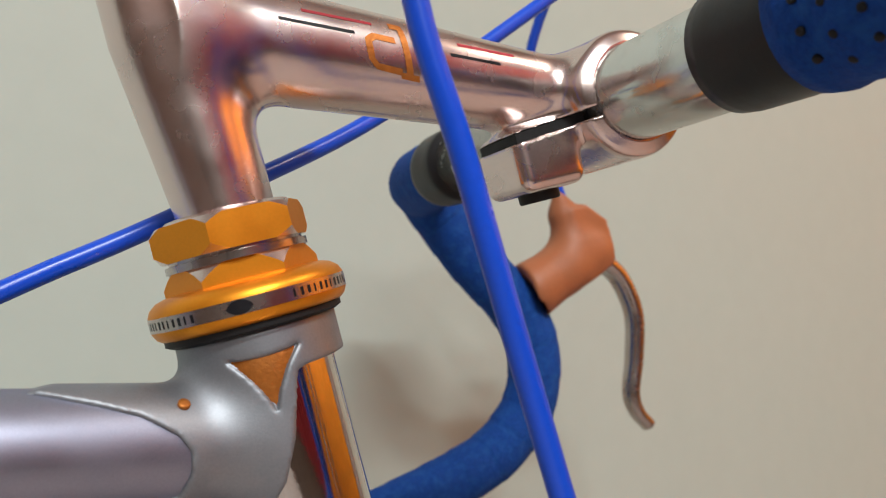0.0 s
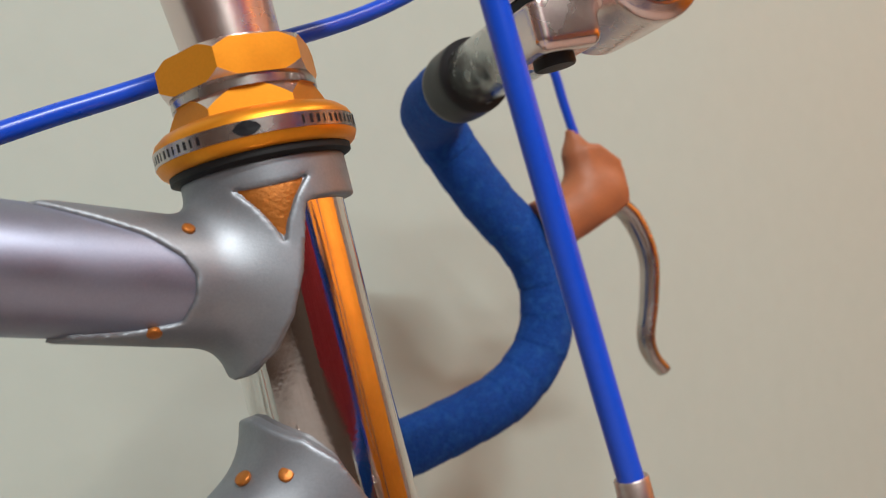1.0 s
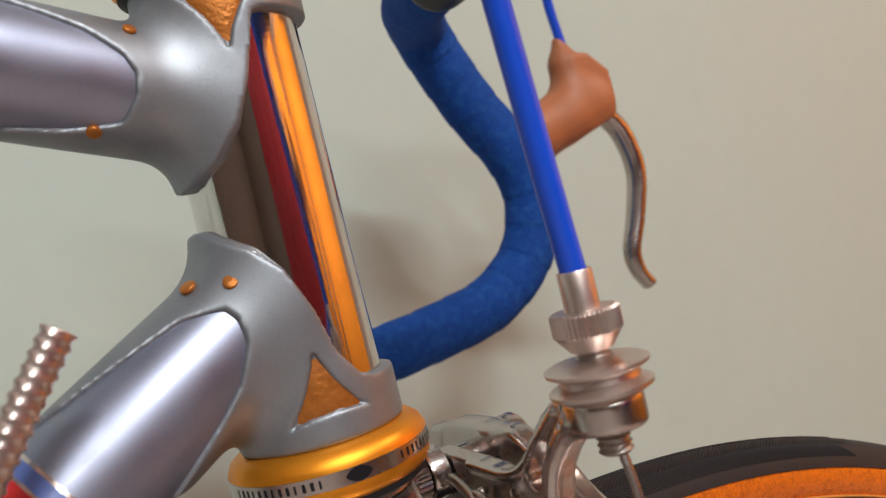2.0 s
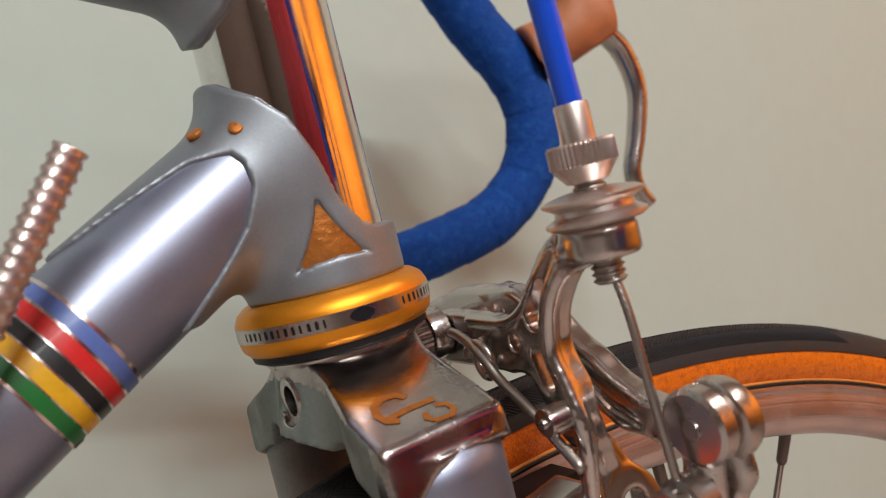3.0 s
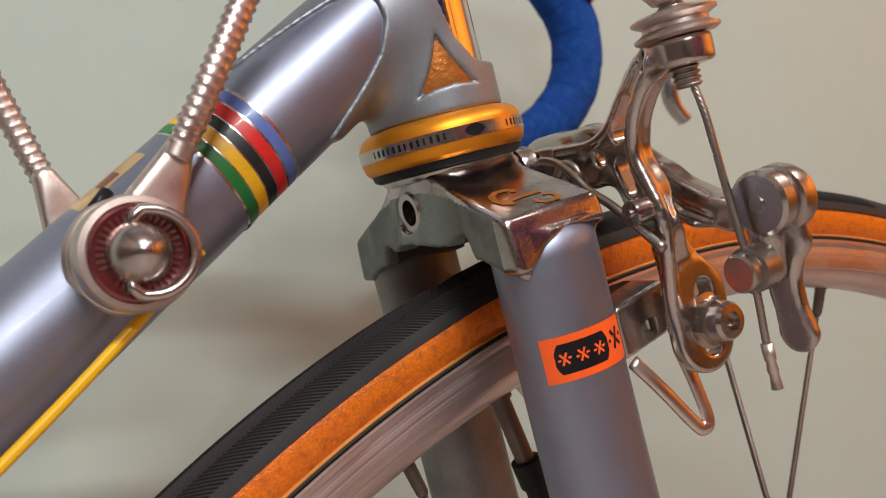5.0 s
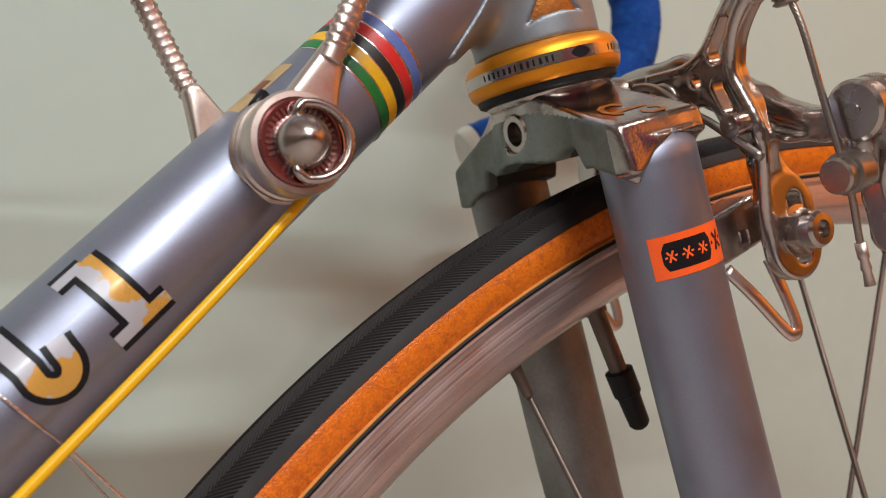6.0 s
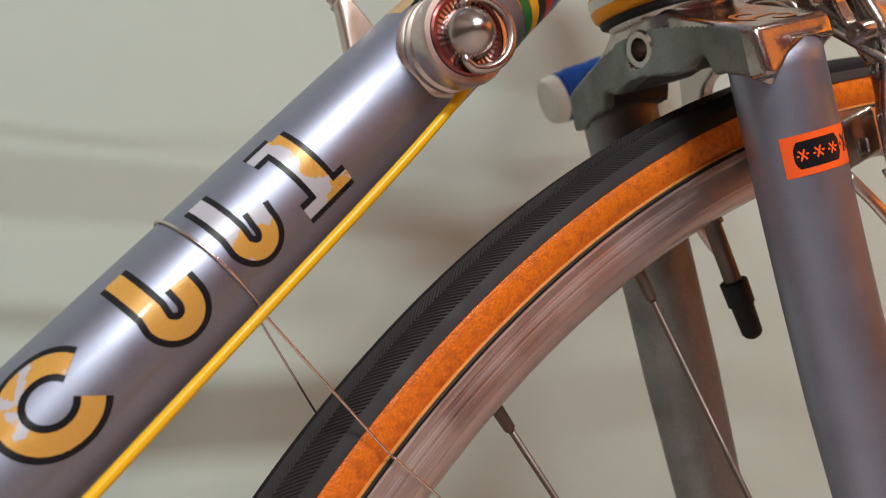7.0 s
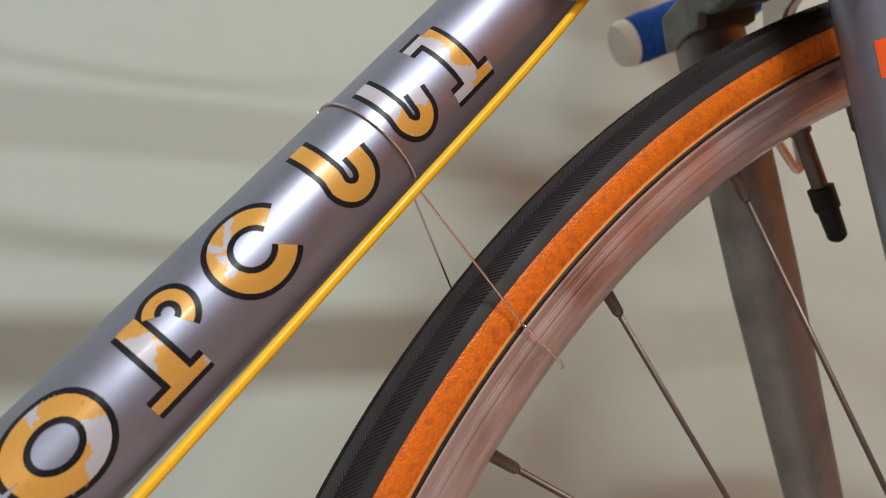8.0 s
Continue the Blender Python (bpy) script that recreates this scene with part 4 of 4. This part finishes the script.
BAR = HF @ Matrix.Translation((31.4, -59.6, 0))
barrel = part("barrel_adjuster", *lathe([(2.0, -2.0), (8.6, -1.8), (9.6, -1.2), (9.6, -0.5), (7.6, 0.6), (7.4, 1.6), (9.6, 2.8), (9.7, 3.4), (8.4, 4.0), (5.2, 4.6), (3.6, 4.8), (2.0, 4.8)], 64), COPPERY, brake, "dull threaded cable adjuster", m=BAR, sharp=35)
part("knurled_head", *knurled(6.5, 9.0, 13.6, 44, 0.45, 0.5), COPPERY, barrel, m=BAR, sharp=25)
part("adjuster_neck", *lathe([(3.0, 6.0), (4.0, 6.2), (6.3, 9.2), (3, 9.2)], 48), COPPERY, barrel, m=BAR, sharp=35)
part("adjuster_thread", *screw(3.3, -13.2, 7.0, 1.25, 0.7), DARKALLOY, barrel, "dark screw thread", m=BAR)
part("ferrule", *lathe([(2.0, 13.0), (3.3, 13.1), (3.3, 20.4), (3.1, 20.8), (2.4, 20.8)], 40), COPPERY, barrel, "bronze-coloured cable ferrule", m=BAR, sharp=35)
wire_pts = smooth_path([(31.4, -60.6, -11), (31.2, -62.6, -20), (31.0, -63.8, -34), (31.0, -65.2, -50), (31.0, -66.0, -61), (31.4, -65.2, -73), (31.6, -65.2, -77)], 60)


def stranded(path, r, strands, pitch):
    """A wire rope of twisted strands, as one lobed body."""
    verts, faces = [], []
    seg, run = strands * 4, 0.0
    for i, q in enumerate(path):
        if i:
            run += (q - path[i - 1]).length
        for k in range(seg):
            a = 2 * math.pi * k / seg
            rr = r * (0.80 + 0.20 * abs(math.cos(strands * 0.5 * (a - 2 * math.pi * run / pitch))))
            verts.append((q.x + rr * math.cos(a), q.y + rr * math.sin(a), q.z))
    for i in range(len(path) - 1):
        for k in range(seg):
            j = (k + 1) % seg
            faces.append((i * seg + k, i * seg + j, (i + 1) * seg + j, (i + 1) * seg + k))
    return verts, faces


part("brake_wire", *stranded(smooth_path(wire_pts, 200), 0.95, 6, 9.0), DARKALLOY, brake, "twisted steel brake wire", m=HF)
part("wire_end_cap", *sweep([(31.4, -65.2, -73.6), (31.5, -65.2, -77.4), (31.5, -65.2, -78), (31.55, -65.2, -80.2), (31.6, -65.2, -80.8), (31.7, -65.2, -84.4)], [1.4, 1.4, 1.05, 1.4, 1.05, 1.4], 16), COPPERY, brake, "crimped wire end cap", m=HF)
disc = part("release_cam", *lathe([(0.5, 33.8), (6.6, 33.8), (7.5, 34.5), (7.5, 37.6), (6.5, 38.2), (6.5, 40)], 56), ALLOY, brake, "round quick-release cam", m=HF @ Matrix.Translation((0, -68.9, -42.0)) @ ALONG_F, sharp=35)
part("cam_pin", *lathe([(0.4, 33.4), (1.9, 33.4), (2.1, 33.9), (2.1, 35)], 20), DARKALLOY, disc, "dark centre pin", m=HF @ Matrix.Translation((0, -68.9, -42.0)) @ ALONG_F, sharp=35)

part("cam_backing", *lathe([(0.5, 38.6), (7.0, 38.6), (8.0, 39.2), (8.2, 41.5), (7.6, 43.6), (6.0, 44.4), (0.5, 44.4)], 56), ALLOY, disc, "rounded cam backing", m=HF @ Matrix.Translation((0, -69.4, -42.4)) @ ALONG_F, sharp=35)


def tab_field(x, y, z):
    d = d_chain(x, y, z, [(41, -72, -43), (41.5, -70.5, -52), (41, -66.6, -58), (41, -65.8, -64), (40.8, -66.6, -74)], [3.2, 3.4, 3.4, 3.3, 4.8], 3)
    return smax(d, np.abs(x - 41.0 + 0.06 * (z + 60)) - 2.2, 1.0)


part("release_tab", *nets(tab_field, (36, -80, -82), (48, -58, -36), 0.6), ALLOY, brake, "polished quick-release tab", m=HF)
anchor = part("anchor_bolt", *lathe([(0.5, 27.0), (3.9, 27.0), (4.5, 27.5), (4.5, 29.0), (4.4, 29.4), (4.4, 30.2), (5.4, 30.4), (5.4, 35.5), (0.5, 35.5)], 40), DARKALLOY, brake, "rust-spotted cable anchor bolt", m=HF @ Matrix.Translation((0, -65.6, -56.2)) @ ALONG_F, sharp=35)
# spring, its pin, and the pivot
part("return_spring", *sweep(smooth_path([(22, -12, -21.5), (21.2, -17, -22.2), (20.6, -22.5, -24.2), (20.6, -26.2, -27.4), (20.8, -30.2, -31.6), (20.6, -37, -35.8), (20.8, -42.4, -40.4), (21.2, -51, -48)], 50), 1.15, 12), DARKALLOY, brake, "bent steel spring wire", m=HF)
part("spring_coil", *sweep(smooth_path([(20.8 + 0.22 * k, -22.6 + 3.9 * math.cos(radians(30 * k + 20)), -27.6 + 4.0 * math.sin(radians(30 * k + 20))) for k in range(15)], 70), 1.1, 12), DARKALLOY, brake, "steel spring coil", m=HF)
part("spring_pin", *lathe([(0.4, 18.0), (1.0, 18.0), (1.2, 18.8), (2.9, 18.8), (3.1, 19.4), (3.1, 27)], 32), ALLOY, brake, "round spring pin", m=HF @ Matrix.Translation((0, -45.2, -38.4)) @ ALONG_F, sharp=35)
part("pivot_spacer", *knurled(5.6, 17.0, 20.6, 30, 0.6, 0.3), ALLOY, brake, "knurled pivot spacer", m=HF @ Matrix.Translation((0, 0, -22.6)) @ ALONG_F, sharp=25)
part("pivot_bolt", *lathe([(0.5, 8), (5.3, 8), (5.3, 17), (4, 17), (4, 20.6), (6.0, 21.0), (6.4, 22.0), (6.4, 25.5), (4, 26), (4, 44), (6.2, 44), (6.6, 45), (6.6, 49), (5.8, 50.2), (0.5, 50.2)], 40), ALLOY, brake, "brake pivot bolt", m=HF @ Matrix.Translation((0, 0, -22.6)) @ ALONG_F, sharp=35)
# near brake shoe
def holder_field(x, y, z):
    w = z - 0.17 * (x - 25)
    d = d_box(x, y, w, (25.0, -29, -66.6), (9.0, 6.0, 6.7), 1.0)
    slot = d_box(x, y, w, (26.0, -35, -69.6), (1.9, 3.0, 2.3), 1.0)
    return np.maximum(d, -slot)


for side in (1, -1):
    mir = HF if side > 0 else HF @ Matrix.Diagonal((1, -1, 1, 1))
    shoe = part("brake_shoe", *nets(holder_field, (14, -38, -80), (37, -21, -54), 0.6), ALLOY, brake, "pressed alloy brake shoe holder", m=mir, sharp=30)
    part("brake_pad", *turned(box((-11, 0, -4), (16, 10.5, 4.5)), Matrix.Translation((24, -23, -65))), BLACK, shoe, "black rubber brake pad", m=mir, smooth=False)
    part("wheel_guide", *sweep(smooth_path([(18.5, -34, -76), (24, -36, -85), (30.5, -37.5, -96), (33, -38, -98.5), (35.2, -38, -97), (34.6, -37, -88), (33.5, -35, -77)], 50), 2.0, 12, 0.5, (0, 1, 0)), COPPERY, shoe, "bent wire wheel guide", m=mir)
    shoe_nut = part("shoe_nut", *lathe([(0.5, 43.6), (7.2, 43.6), (7.2, 44.6), (5.6, 44.9), (5.2, 48.8), (4.9, 50.6), (4.2, 51.6), (2.4, 51.8), (2.2, 50.0), (0.5, 50.0)], 6 * 8), ALLOY, brake, "domed shoe nut on a washer", m=mir @ Matrix.Translation((37.0, 0, -70.4)) @ ALONG_R, sharp=25)
    hexed = [(6.3 * (1.0 - 0.06 * e) * math.cos(radians(60 * i + 12)), 6.3 * (1.0 - 0.06 * e) * math.sin(radians(60 * i + 12)), z) for e, z in ((0, 44.5), (0, 47.4), (1, 48.0)) for i in range(6)]
    hex_faces = [(6 * k + i, 6 * k + (i + 1) % 6, 6 * k + 6 + (i + 1) % 6, 6 * k + 6 + i) for k in (0, 1) for i in range(6)] + [tuple(range(5, -1, -1)), tuple(range(12, 18))]
    part("hex_collar", hexed, hex_faces, DARKALLOY, shoe_nut, "six-sided steel collar", m=mir @ Matrix.Translation((37.0, 0, -70.4)) @ ALONG_R, smooth=False)


# crown ornament
def crown_stroke(path, width):
    verts, faces = [], []
    pts = [Vector(q) for q in path]
    for i, q in enumerate(pts):
        t = (pts[min(i + 1, len(pts) - 1)] - pts[max(0, i - 1)]).normalized()
        n = Vector((-t.y, t.x))
        for s in (-1, 1):
            e = q + n * s * width / 2
            verts.append((e.x, -e.y, -18.3 - 0.385 * (e.y - 12) - 0.03 * max(-e.x, 0) + 0.15))
        if i:
            j = 2 * i
            faces.append((j - 2, j - 1, j + 1, j))
    part("crown_ornament", verts, faces, COPPER, fork, "copper-filled engraved sign", m=HF, smooth=False)


crown_stroke([(-3.2, 33.2), (-4.6, 31.2), (-7.4, 30.8), (-9.8, 32.3), (-10.8, 35.0), (-10.2, 37.6), (-8.2, 38.8)], 1.7)
crown_stroke([(-9.6, 37.0), (-4.5, 36.6), (0.9, 36.8)], 1.5)
crown_stroke([(-0.2, 38.6), (1.8, 39.6), (2.0, 41.6), (0.6, 43.0), (-2.6, 42.8), (-3.8, 41.2), (-3.0, 39.6)], 1.4)


# fork sticker
def on_blade(phi, s, lift):
    return HF @ Vector((-1 + (14.0 + lift) * math.cos(radians(phi)), -35.5 - (10.36 + lift) * math.sin(radians(phi)), s))


def blade_patch(p0, p1, s0, s1, lift, cut=0.0, n=24):
    verts, faces = [], []
    for i in range(n + 1):
        t = i / n
        e = cut * max(0.0, abs(2 * t - 1) - 0.86) / 0.14
        for s in (s0 - e, s1 + e):
            verts.append(tuple(on_blade(p0 + (p1 - p0) * t, s, lift)))
        if i:
            j = 2 * i
            faces.append((j - 2, j - 1, j + 1, j))
    return verts, faces


sticker = part("fork_sticker", *blade_patch(147, 40, -60.0, -70.6, 0.10), STICKER, fork, "orange-red sticker with a black panel and stars")
part("black_panel", *blade_patch(134, 74, -61.8, -68.8, 0.16, 2.0), BLACKPAINT, sticker, "black panel")


def star(phi, s, r, mat):
    bodies = []
    for k in range(3):
        a = radians(60 * k + 8)
        verts = []
        for e, w in ((-1, -0.16), (1, -0.16), (1, 0.16), (-1, 0.16)):
            x = r * (e * math.cos(a) - w * math.sin(a))
            y = r * (e * math.sin(a) + w * math.cos(a))
            verts.append(tuple(on_blade(phi - math.degrees(x / 12.2), s + y, 0.22)))
        bodies.append((verts, [(0, 1, 2, 3)]))
    part("printed_star", *merge(*bodies), mat, sticker, smooth=False)


for phi in (124, 105, 86):
    star(phi, -65.3, 1.55, STICKER)
star(60, -64.8, 2.6, BLACKPAINT)

# copper window on the inner side of the far blade
window, wf = [], []
for i in range(13):
    s = -72 - 52 * i / 12
    half = 20 * (1 - i / 12) + 1.5
    for k in (-1, 0, 1):
        phi = radians(88 + k * half)
        taper = 14.05 - max(0.0, (-s - 78)) * 0.012
        window.append((-0.8 + taper * math.cos(phi), 35.9 - taper * 0.745 * math.sin(phi), s))
    if i:
        j = 3 * i
        wf += [(j - 3, j - 2, j + 1, j), (j - 2, j - 1, j + 2, j + 1)]
part("blade_window", window, wf, COPPER, fork, "copper-painted slot in the blade", m=HF)


# ---- down tube markings ----
stripe_set = part("rainbow_band", *band(on_dt, 60.0, 77.2, -75, 255, 0.04, 2, 90), STEMM, down_tube, "thin bright backing of the striped band")
for name, u0, u1 in (("blue", 60.8, 63.6), ("red", 64.2, 67.2), ("black", 67.6, 70.2), ("yellow", 70.6, 73.6), ("green", 73.9, 76.6)):
    part("stripe", *band(on_dt, u0, u1, -74, 254, 0.09, 1, 90), STRIPES[name], stripe_set, name + " stripe")
part("frame_label", *band(on_dt, 83.5, 101.5, 62, 118, 0.06, 6, 12), surface("tan_label", (0.55, 0.36, 0.18), 0.3, 0.4, 700, 0.1, 200, 0.3), down_tube, "tan maker's label with a dark edge")
part("label_mark", *band(on_dt, 90, 95, 66, 80, 0.10, 2, 6), surface("label_brown", (0.18, 0.05, 0.03), 0.0, 0.4), down_tube, "brown mark on the label")


def worn_gold():
    """Gold print, partly rubbed off to the silver paint."""
    m = surface("rubbed_gold_print", (0.60, 0.31, 0.065), 0.15, 0.36, 1500, 0.08, 150, 0.05, coat=0.4)
    nt = m.node_tree
    bsdf = nt.nodes["Principled BSDF"]
    old = bsdf.inputs["Base Color"].links[0].from_socket
    tc = nt.nodes.new("ShaderNodeTexCoord")
    n = nt.nodes.new("ShaderNodeTexNoise")
    n.inputs["Scale"].default_value, n.inputs["Detail"].default_value = 75, 4
    nt.links.new(tc.outputs["Object"], n.inputs["Vector"])
    r = nt.nodes.new("ShaderNodeMapRange")
    r.inputs["From Min"].default_value, r.inputs["From Max"].default_value = 0.535, 0.55
    nt.links.new(n.outputs["Fac"], r.inputs["Value"])
    mix = nt.nodes.new("ShaderNodeMix")
    mix.data_type = "RGBA"
    mix.inputs["B"].default_value = (0.45, 0.44, 0.50, 1)
    nt.links.new(old, mix.inputs["A"])
    nt.links.new(r.outputs["Result"], mix.inputs["Factor"])
    nt.links.new(mix.outputs["Result"], bsdf.inputs["Base Color"])
    return m


PRINT = worn_gold()


def arc(cu, ca, ru, ra, a0, a1, n=26):
    return [(cu + ru * math.cos(radians(a0 + (a1 - a0) * i / n)), ca + ra * math.sin(radians(a0 + (a1 - a0) * i / n))) for i in range(n + 1)]


def emblem(strokes):
    """One printed shape: gold strokes with a black outline. Strokes: (path of (along, round) mm, width)."""
    edge = part("printed_outline", *merge(*[ribbon(p, w + 2.7, on_dt, 0.05 + 0.004 * i) for i, (p, w) in enumerate(strokes)]), BLACKPAINT, down_tube, "black outline of a printed emblem", smooth=False)
    part("printed_fill", *merge(*[ribbon(p, w, on_dt, 0.10 + 0.004 * i) for i, (p, w) in enumerate(strokes)]), PRINT, edge, "rubbed gold print", smooth=False)


emblem([([(148.5, -4.6), (148.5, 13.2)], 5.2), ([(141.8, -4.2), (155.2, -4.2)], 2.6), ([(148.5, 12.6), (155.5, 12.6)], 2.4)])
emblem([([(169.5, 15.0), (169.5, 4.0)] + arc(166.6, 1.8, 3.6, 4.6, 0, -180)[2:] + [(162.4, 4.6)], 3.6)])
emblem([([(191.5, 15.0), (191.5, 4.0)] + arc(188.2, 2.2, 4.2, 5.0, 0, -180)[2:] + [(183.8, 4.6)], 4.0)])
emblem([(arc(215.0, 5.0, -7.6, 7.2, 20, 320), 4.2)])
emblem([([(243.5, -4.4), (243.5, 12.6)], 5.0), ([(237.2, -4.2), (251.5, -4.2)], 2.4), (arc(236.0, 8.0, 4.0, 4.0, 30, 250), 2.6)])
emblem([(arc(267.5, 5.0, 8.2, 7.2, 0, 360), 4.4)])
emblem([([(291.5, -9.0), (291.5, 13.0)], 5.0), (arc(286, 5.0, 7.0, 7.0, 90, -90), 4.0)])

# thin wire tying the wheel to the tube
loop = [on_dt(175.4 + 0.5 * math.sin(radians(a)), a, 0.45) for a in range(-62, 140, 6)]
rim_at = [WHEEL @ Vector((r * math.cos(radians(139.6)), w, r * math.sin(radians(139.6)))) for r, w in ((322, -12.6), (318, -12.0), (303, -10.8), (299.5, -7))]
tail = [on_dt(175.8, 140, 1.2), on_dt(174.0, 128, 3.5)]
part("tie_wire", *sweep(smooth_path(tail[::-1] + loop[::-1] + rim_at, 160), 0.00034, 8), STEMM, bicycle, "thin bare wire tied round tube and rim")
part("tie_wire_tail", *sweep(smooth_path([on_dt(176.0, -72, 0.5), WHEEL @ Vector((333 * math.cos(radians(140.2)), 3, 333 * math.sin(radians(140.2))))], 40), 0.0003, 8), STEMM, bicycle, "thin bare wire end")


# ---- shift levers ----
def ribbed(path, r, start):
    """A rod with rows of small bumps along two sides, for grip."""
    pts = smooth_path(path, 150)
    verts, faces = [], []
    run, seg = 0.0, 24
    side = Vector((0, 1, 0))
    for i, q in enumerate(pts):
        if i:
            run += (q - pts[i - 1]).length
        t = (pts[min(i + 1, 150)] - pts[max(i - 1, 0)]).normalized()
        u = (side - t * side.dot(t)).normalized()
        w = t.cross(u)
        for k in range(seg):
            a = 2 * math.pi * k / seg
            bump = 0.0
            if run > start:
                edge = math.exp(-((abs(math.sin(a)) - 1.0) / 0.16) ** 2)
                face = math.exp(-((abs(math.sin(a)) - 0.45) / 0.18) ** 2)
                beat = math.sin(2 * math.pi * run / 2.3)
                bump = 0.42 * edge * max(0.0, beat) ** 0.6 + 0.32 * face * max(0.0, -beat) ** 0.6
            rr = r + bump - 0.2
            verts.append(q + u * (rr * 0.8 * math.cos(a)) + w * (rr * math.sin(a)))
    for i in range(150):
        for k in range(seg):
            j = (k + 1) % seg
            faces.append((i * seg + k, i * seg + j, (i + 1) * seg + j, (i + 1) * seg + k))
    faces += [tuple(range(seg))[::-1], tuple(150 * seg + k for k in range(seg))]
    return [tuple(v) for v in verts], faces


# the mirror cap's dark red reflection is put into its base colour
CAPM = surface("red_reflection_cap", (0.24, 0.07, 0.07), 0.8, 0.24, 900, 0.1, 90, 0.2)


def shift_lever(side, tip):
    """A friction lever on the tube's boss, on the right (1) or left (-1)."""
    axis = MD @ Matrix.Diagonal((1, side, 1, 1)) @ Matrix.Translation((102.8, 0, 0.9)) @ Matrix(((1, 0, 0, 0), (0, 0, 1, 0), (0, 1, 0, 0), (0, 0, 0, 1)))
    hub = part("shift_lever", *lathe([(8.4, 9.5), (11.4, 12.0), (11.8, 13.4), (11.3, 14.2), (10.5, 14.6), (11.0, 15.2), (11.5, 16.2), (11.4, 17.4), (10.6, 18.0), (10.6, 18.6), (11.2, 19.0), (11.4, 23.4), (10.8, 24.6), (9.6, 24.8), (9.4, 24.0), (6, 24.0)], 72), COPPERY, bicycle, "dull alloy friction shift lever on the down tube", m=axis, sharp=35)
    t = Vector(tip)
    start = Vector((102.8, 20.5, 0.9))
    t.y = 24.5
    d = (t - start).normalized()
    mm = MD @ Matrix.Diagonal((1, side, 1, 1))

    def fan(x, y, z):
        a = d_capsule(x, y, z, tuple(start + d * 8), tuple(start + d * 22), 6.6, 3.0)
        return smax(a, np.abs(y - 21.5) - 2.8, 1.2)

    c = start + d * 15
    part("lever_root", *nets(fan, (c.x - 18, 16, c.z - 18), (c.x + 18, 28, c.z + 18), 0.6), COPPERY, hub, m=mm)
    part("lever_grip", *ribbed([start + d * 20 + Vector((0, 1.4, 0)), start + d * 38 + Vector((0, 2.0, 0)), t], 2.9, 2.5), COPPERY, hub, "grip with rows of small bumps", m=mm)
    dish = part("cap_plate", *lathe([(2, 23.6), (9.2, 23.8), (9.2, 24.7), (8.7, 25.0), (5.0, 24.6), (3, 24.6)], 56), CAPM, hub, "dark red-brown polished cap plate", m=axis, sharp=35)
    part("wing_screw", *lathe([(6.0, 24.4), (6.2, 25.6), (5.9, 27.0), (4.8, 29.0), (3.0, 30.9), (1.5, 31.9), (0.3, 32.2)], 40), ALLOY, hub, "domed screw head", m=axis, sharp=50)
    for k in range(34):
        a = 20 + k * 10
        verts = []
        for x, y in ((-0.9, -0.25), (0.9, -0.25), (0.9, 0.25), (-0.9, 0.25)):
            verts.append((7.1 * math.cos(radians(a)) - y * 1.3 * math.sin(radians(a)) + x * 0.9 * math.cos(radians(a)), 7.1 * math.sin(radians(a)) + y * 1.3 * math.cos(radians(a)) + x * 0.9 * math.sin(radians(a)), 25.06))
        part("stamped_mark", verts, [(0, 1, 2, 3)], ALLOY, dish, m=axis, smooth=False)
    # the folding ring, from the screw's top round to its foot
    ring_pts = [(1.6, 5.2, 26.2), (1.4, 6.6, 26.6)] + [(-1.6 - 8.0 * math.sin(radians(a)), 8.0 * math.cos(radians(a)), 26.9 + 1.2 * math.sin(radians(a))) for a in range(-14, 196, 7)] + [(1.4, -6.6, 26.6), (1.6, -5.2, 26.2)]
    ring_pts = [(x * 0.707 - y * 0.707, x * 0.707 + y * 0.707, z) for x, y, z in ring_pts]
    part("folding_ring", *sweep(smooth_path(ring_pts, 140), 1.15, 14), ALLOY, hub, "bright folding wire ring", m=axis)
    return hub


shift_lever(1, (44.0, 24.5, 27.0))
shift_lever(-1, (81.0, 24.5, 68.0))


# small screw by the boss and the ends of the striped band
part("boss_stop", *sweep([on_dt(99.5, 46, -0.5), on_dt(99.5, 46, 1.6), on_dt(95.5, 50, 1.8)], [0.0017, 0.0017, 0.0014], 12), BLACKPAINT, down_tube, "small black stop peg")
part("band_edge", *band(on_dt, 74.5, 76.8, -92, -72, 0.35, 2, 4), BLACKPAINT, down_tube, "lifted dark edge of the band")
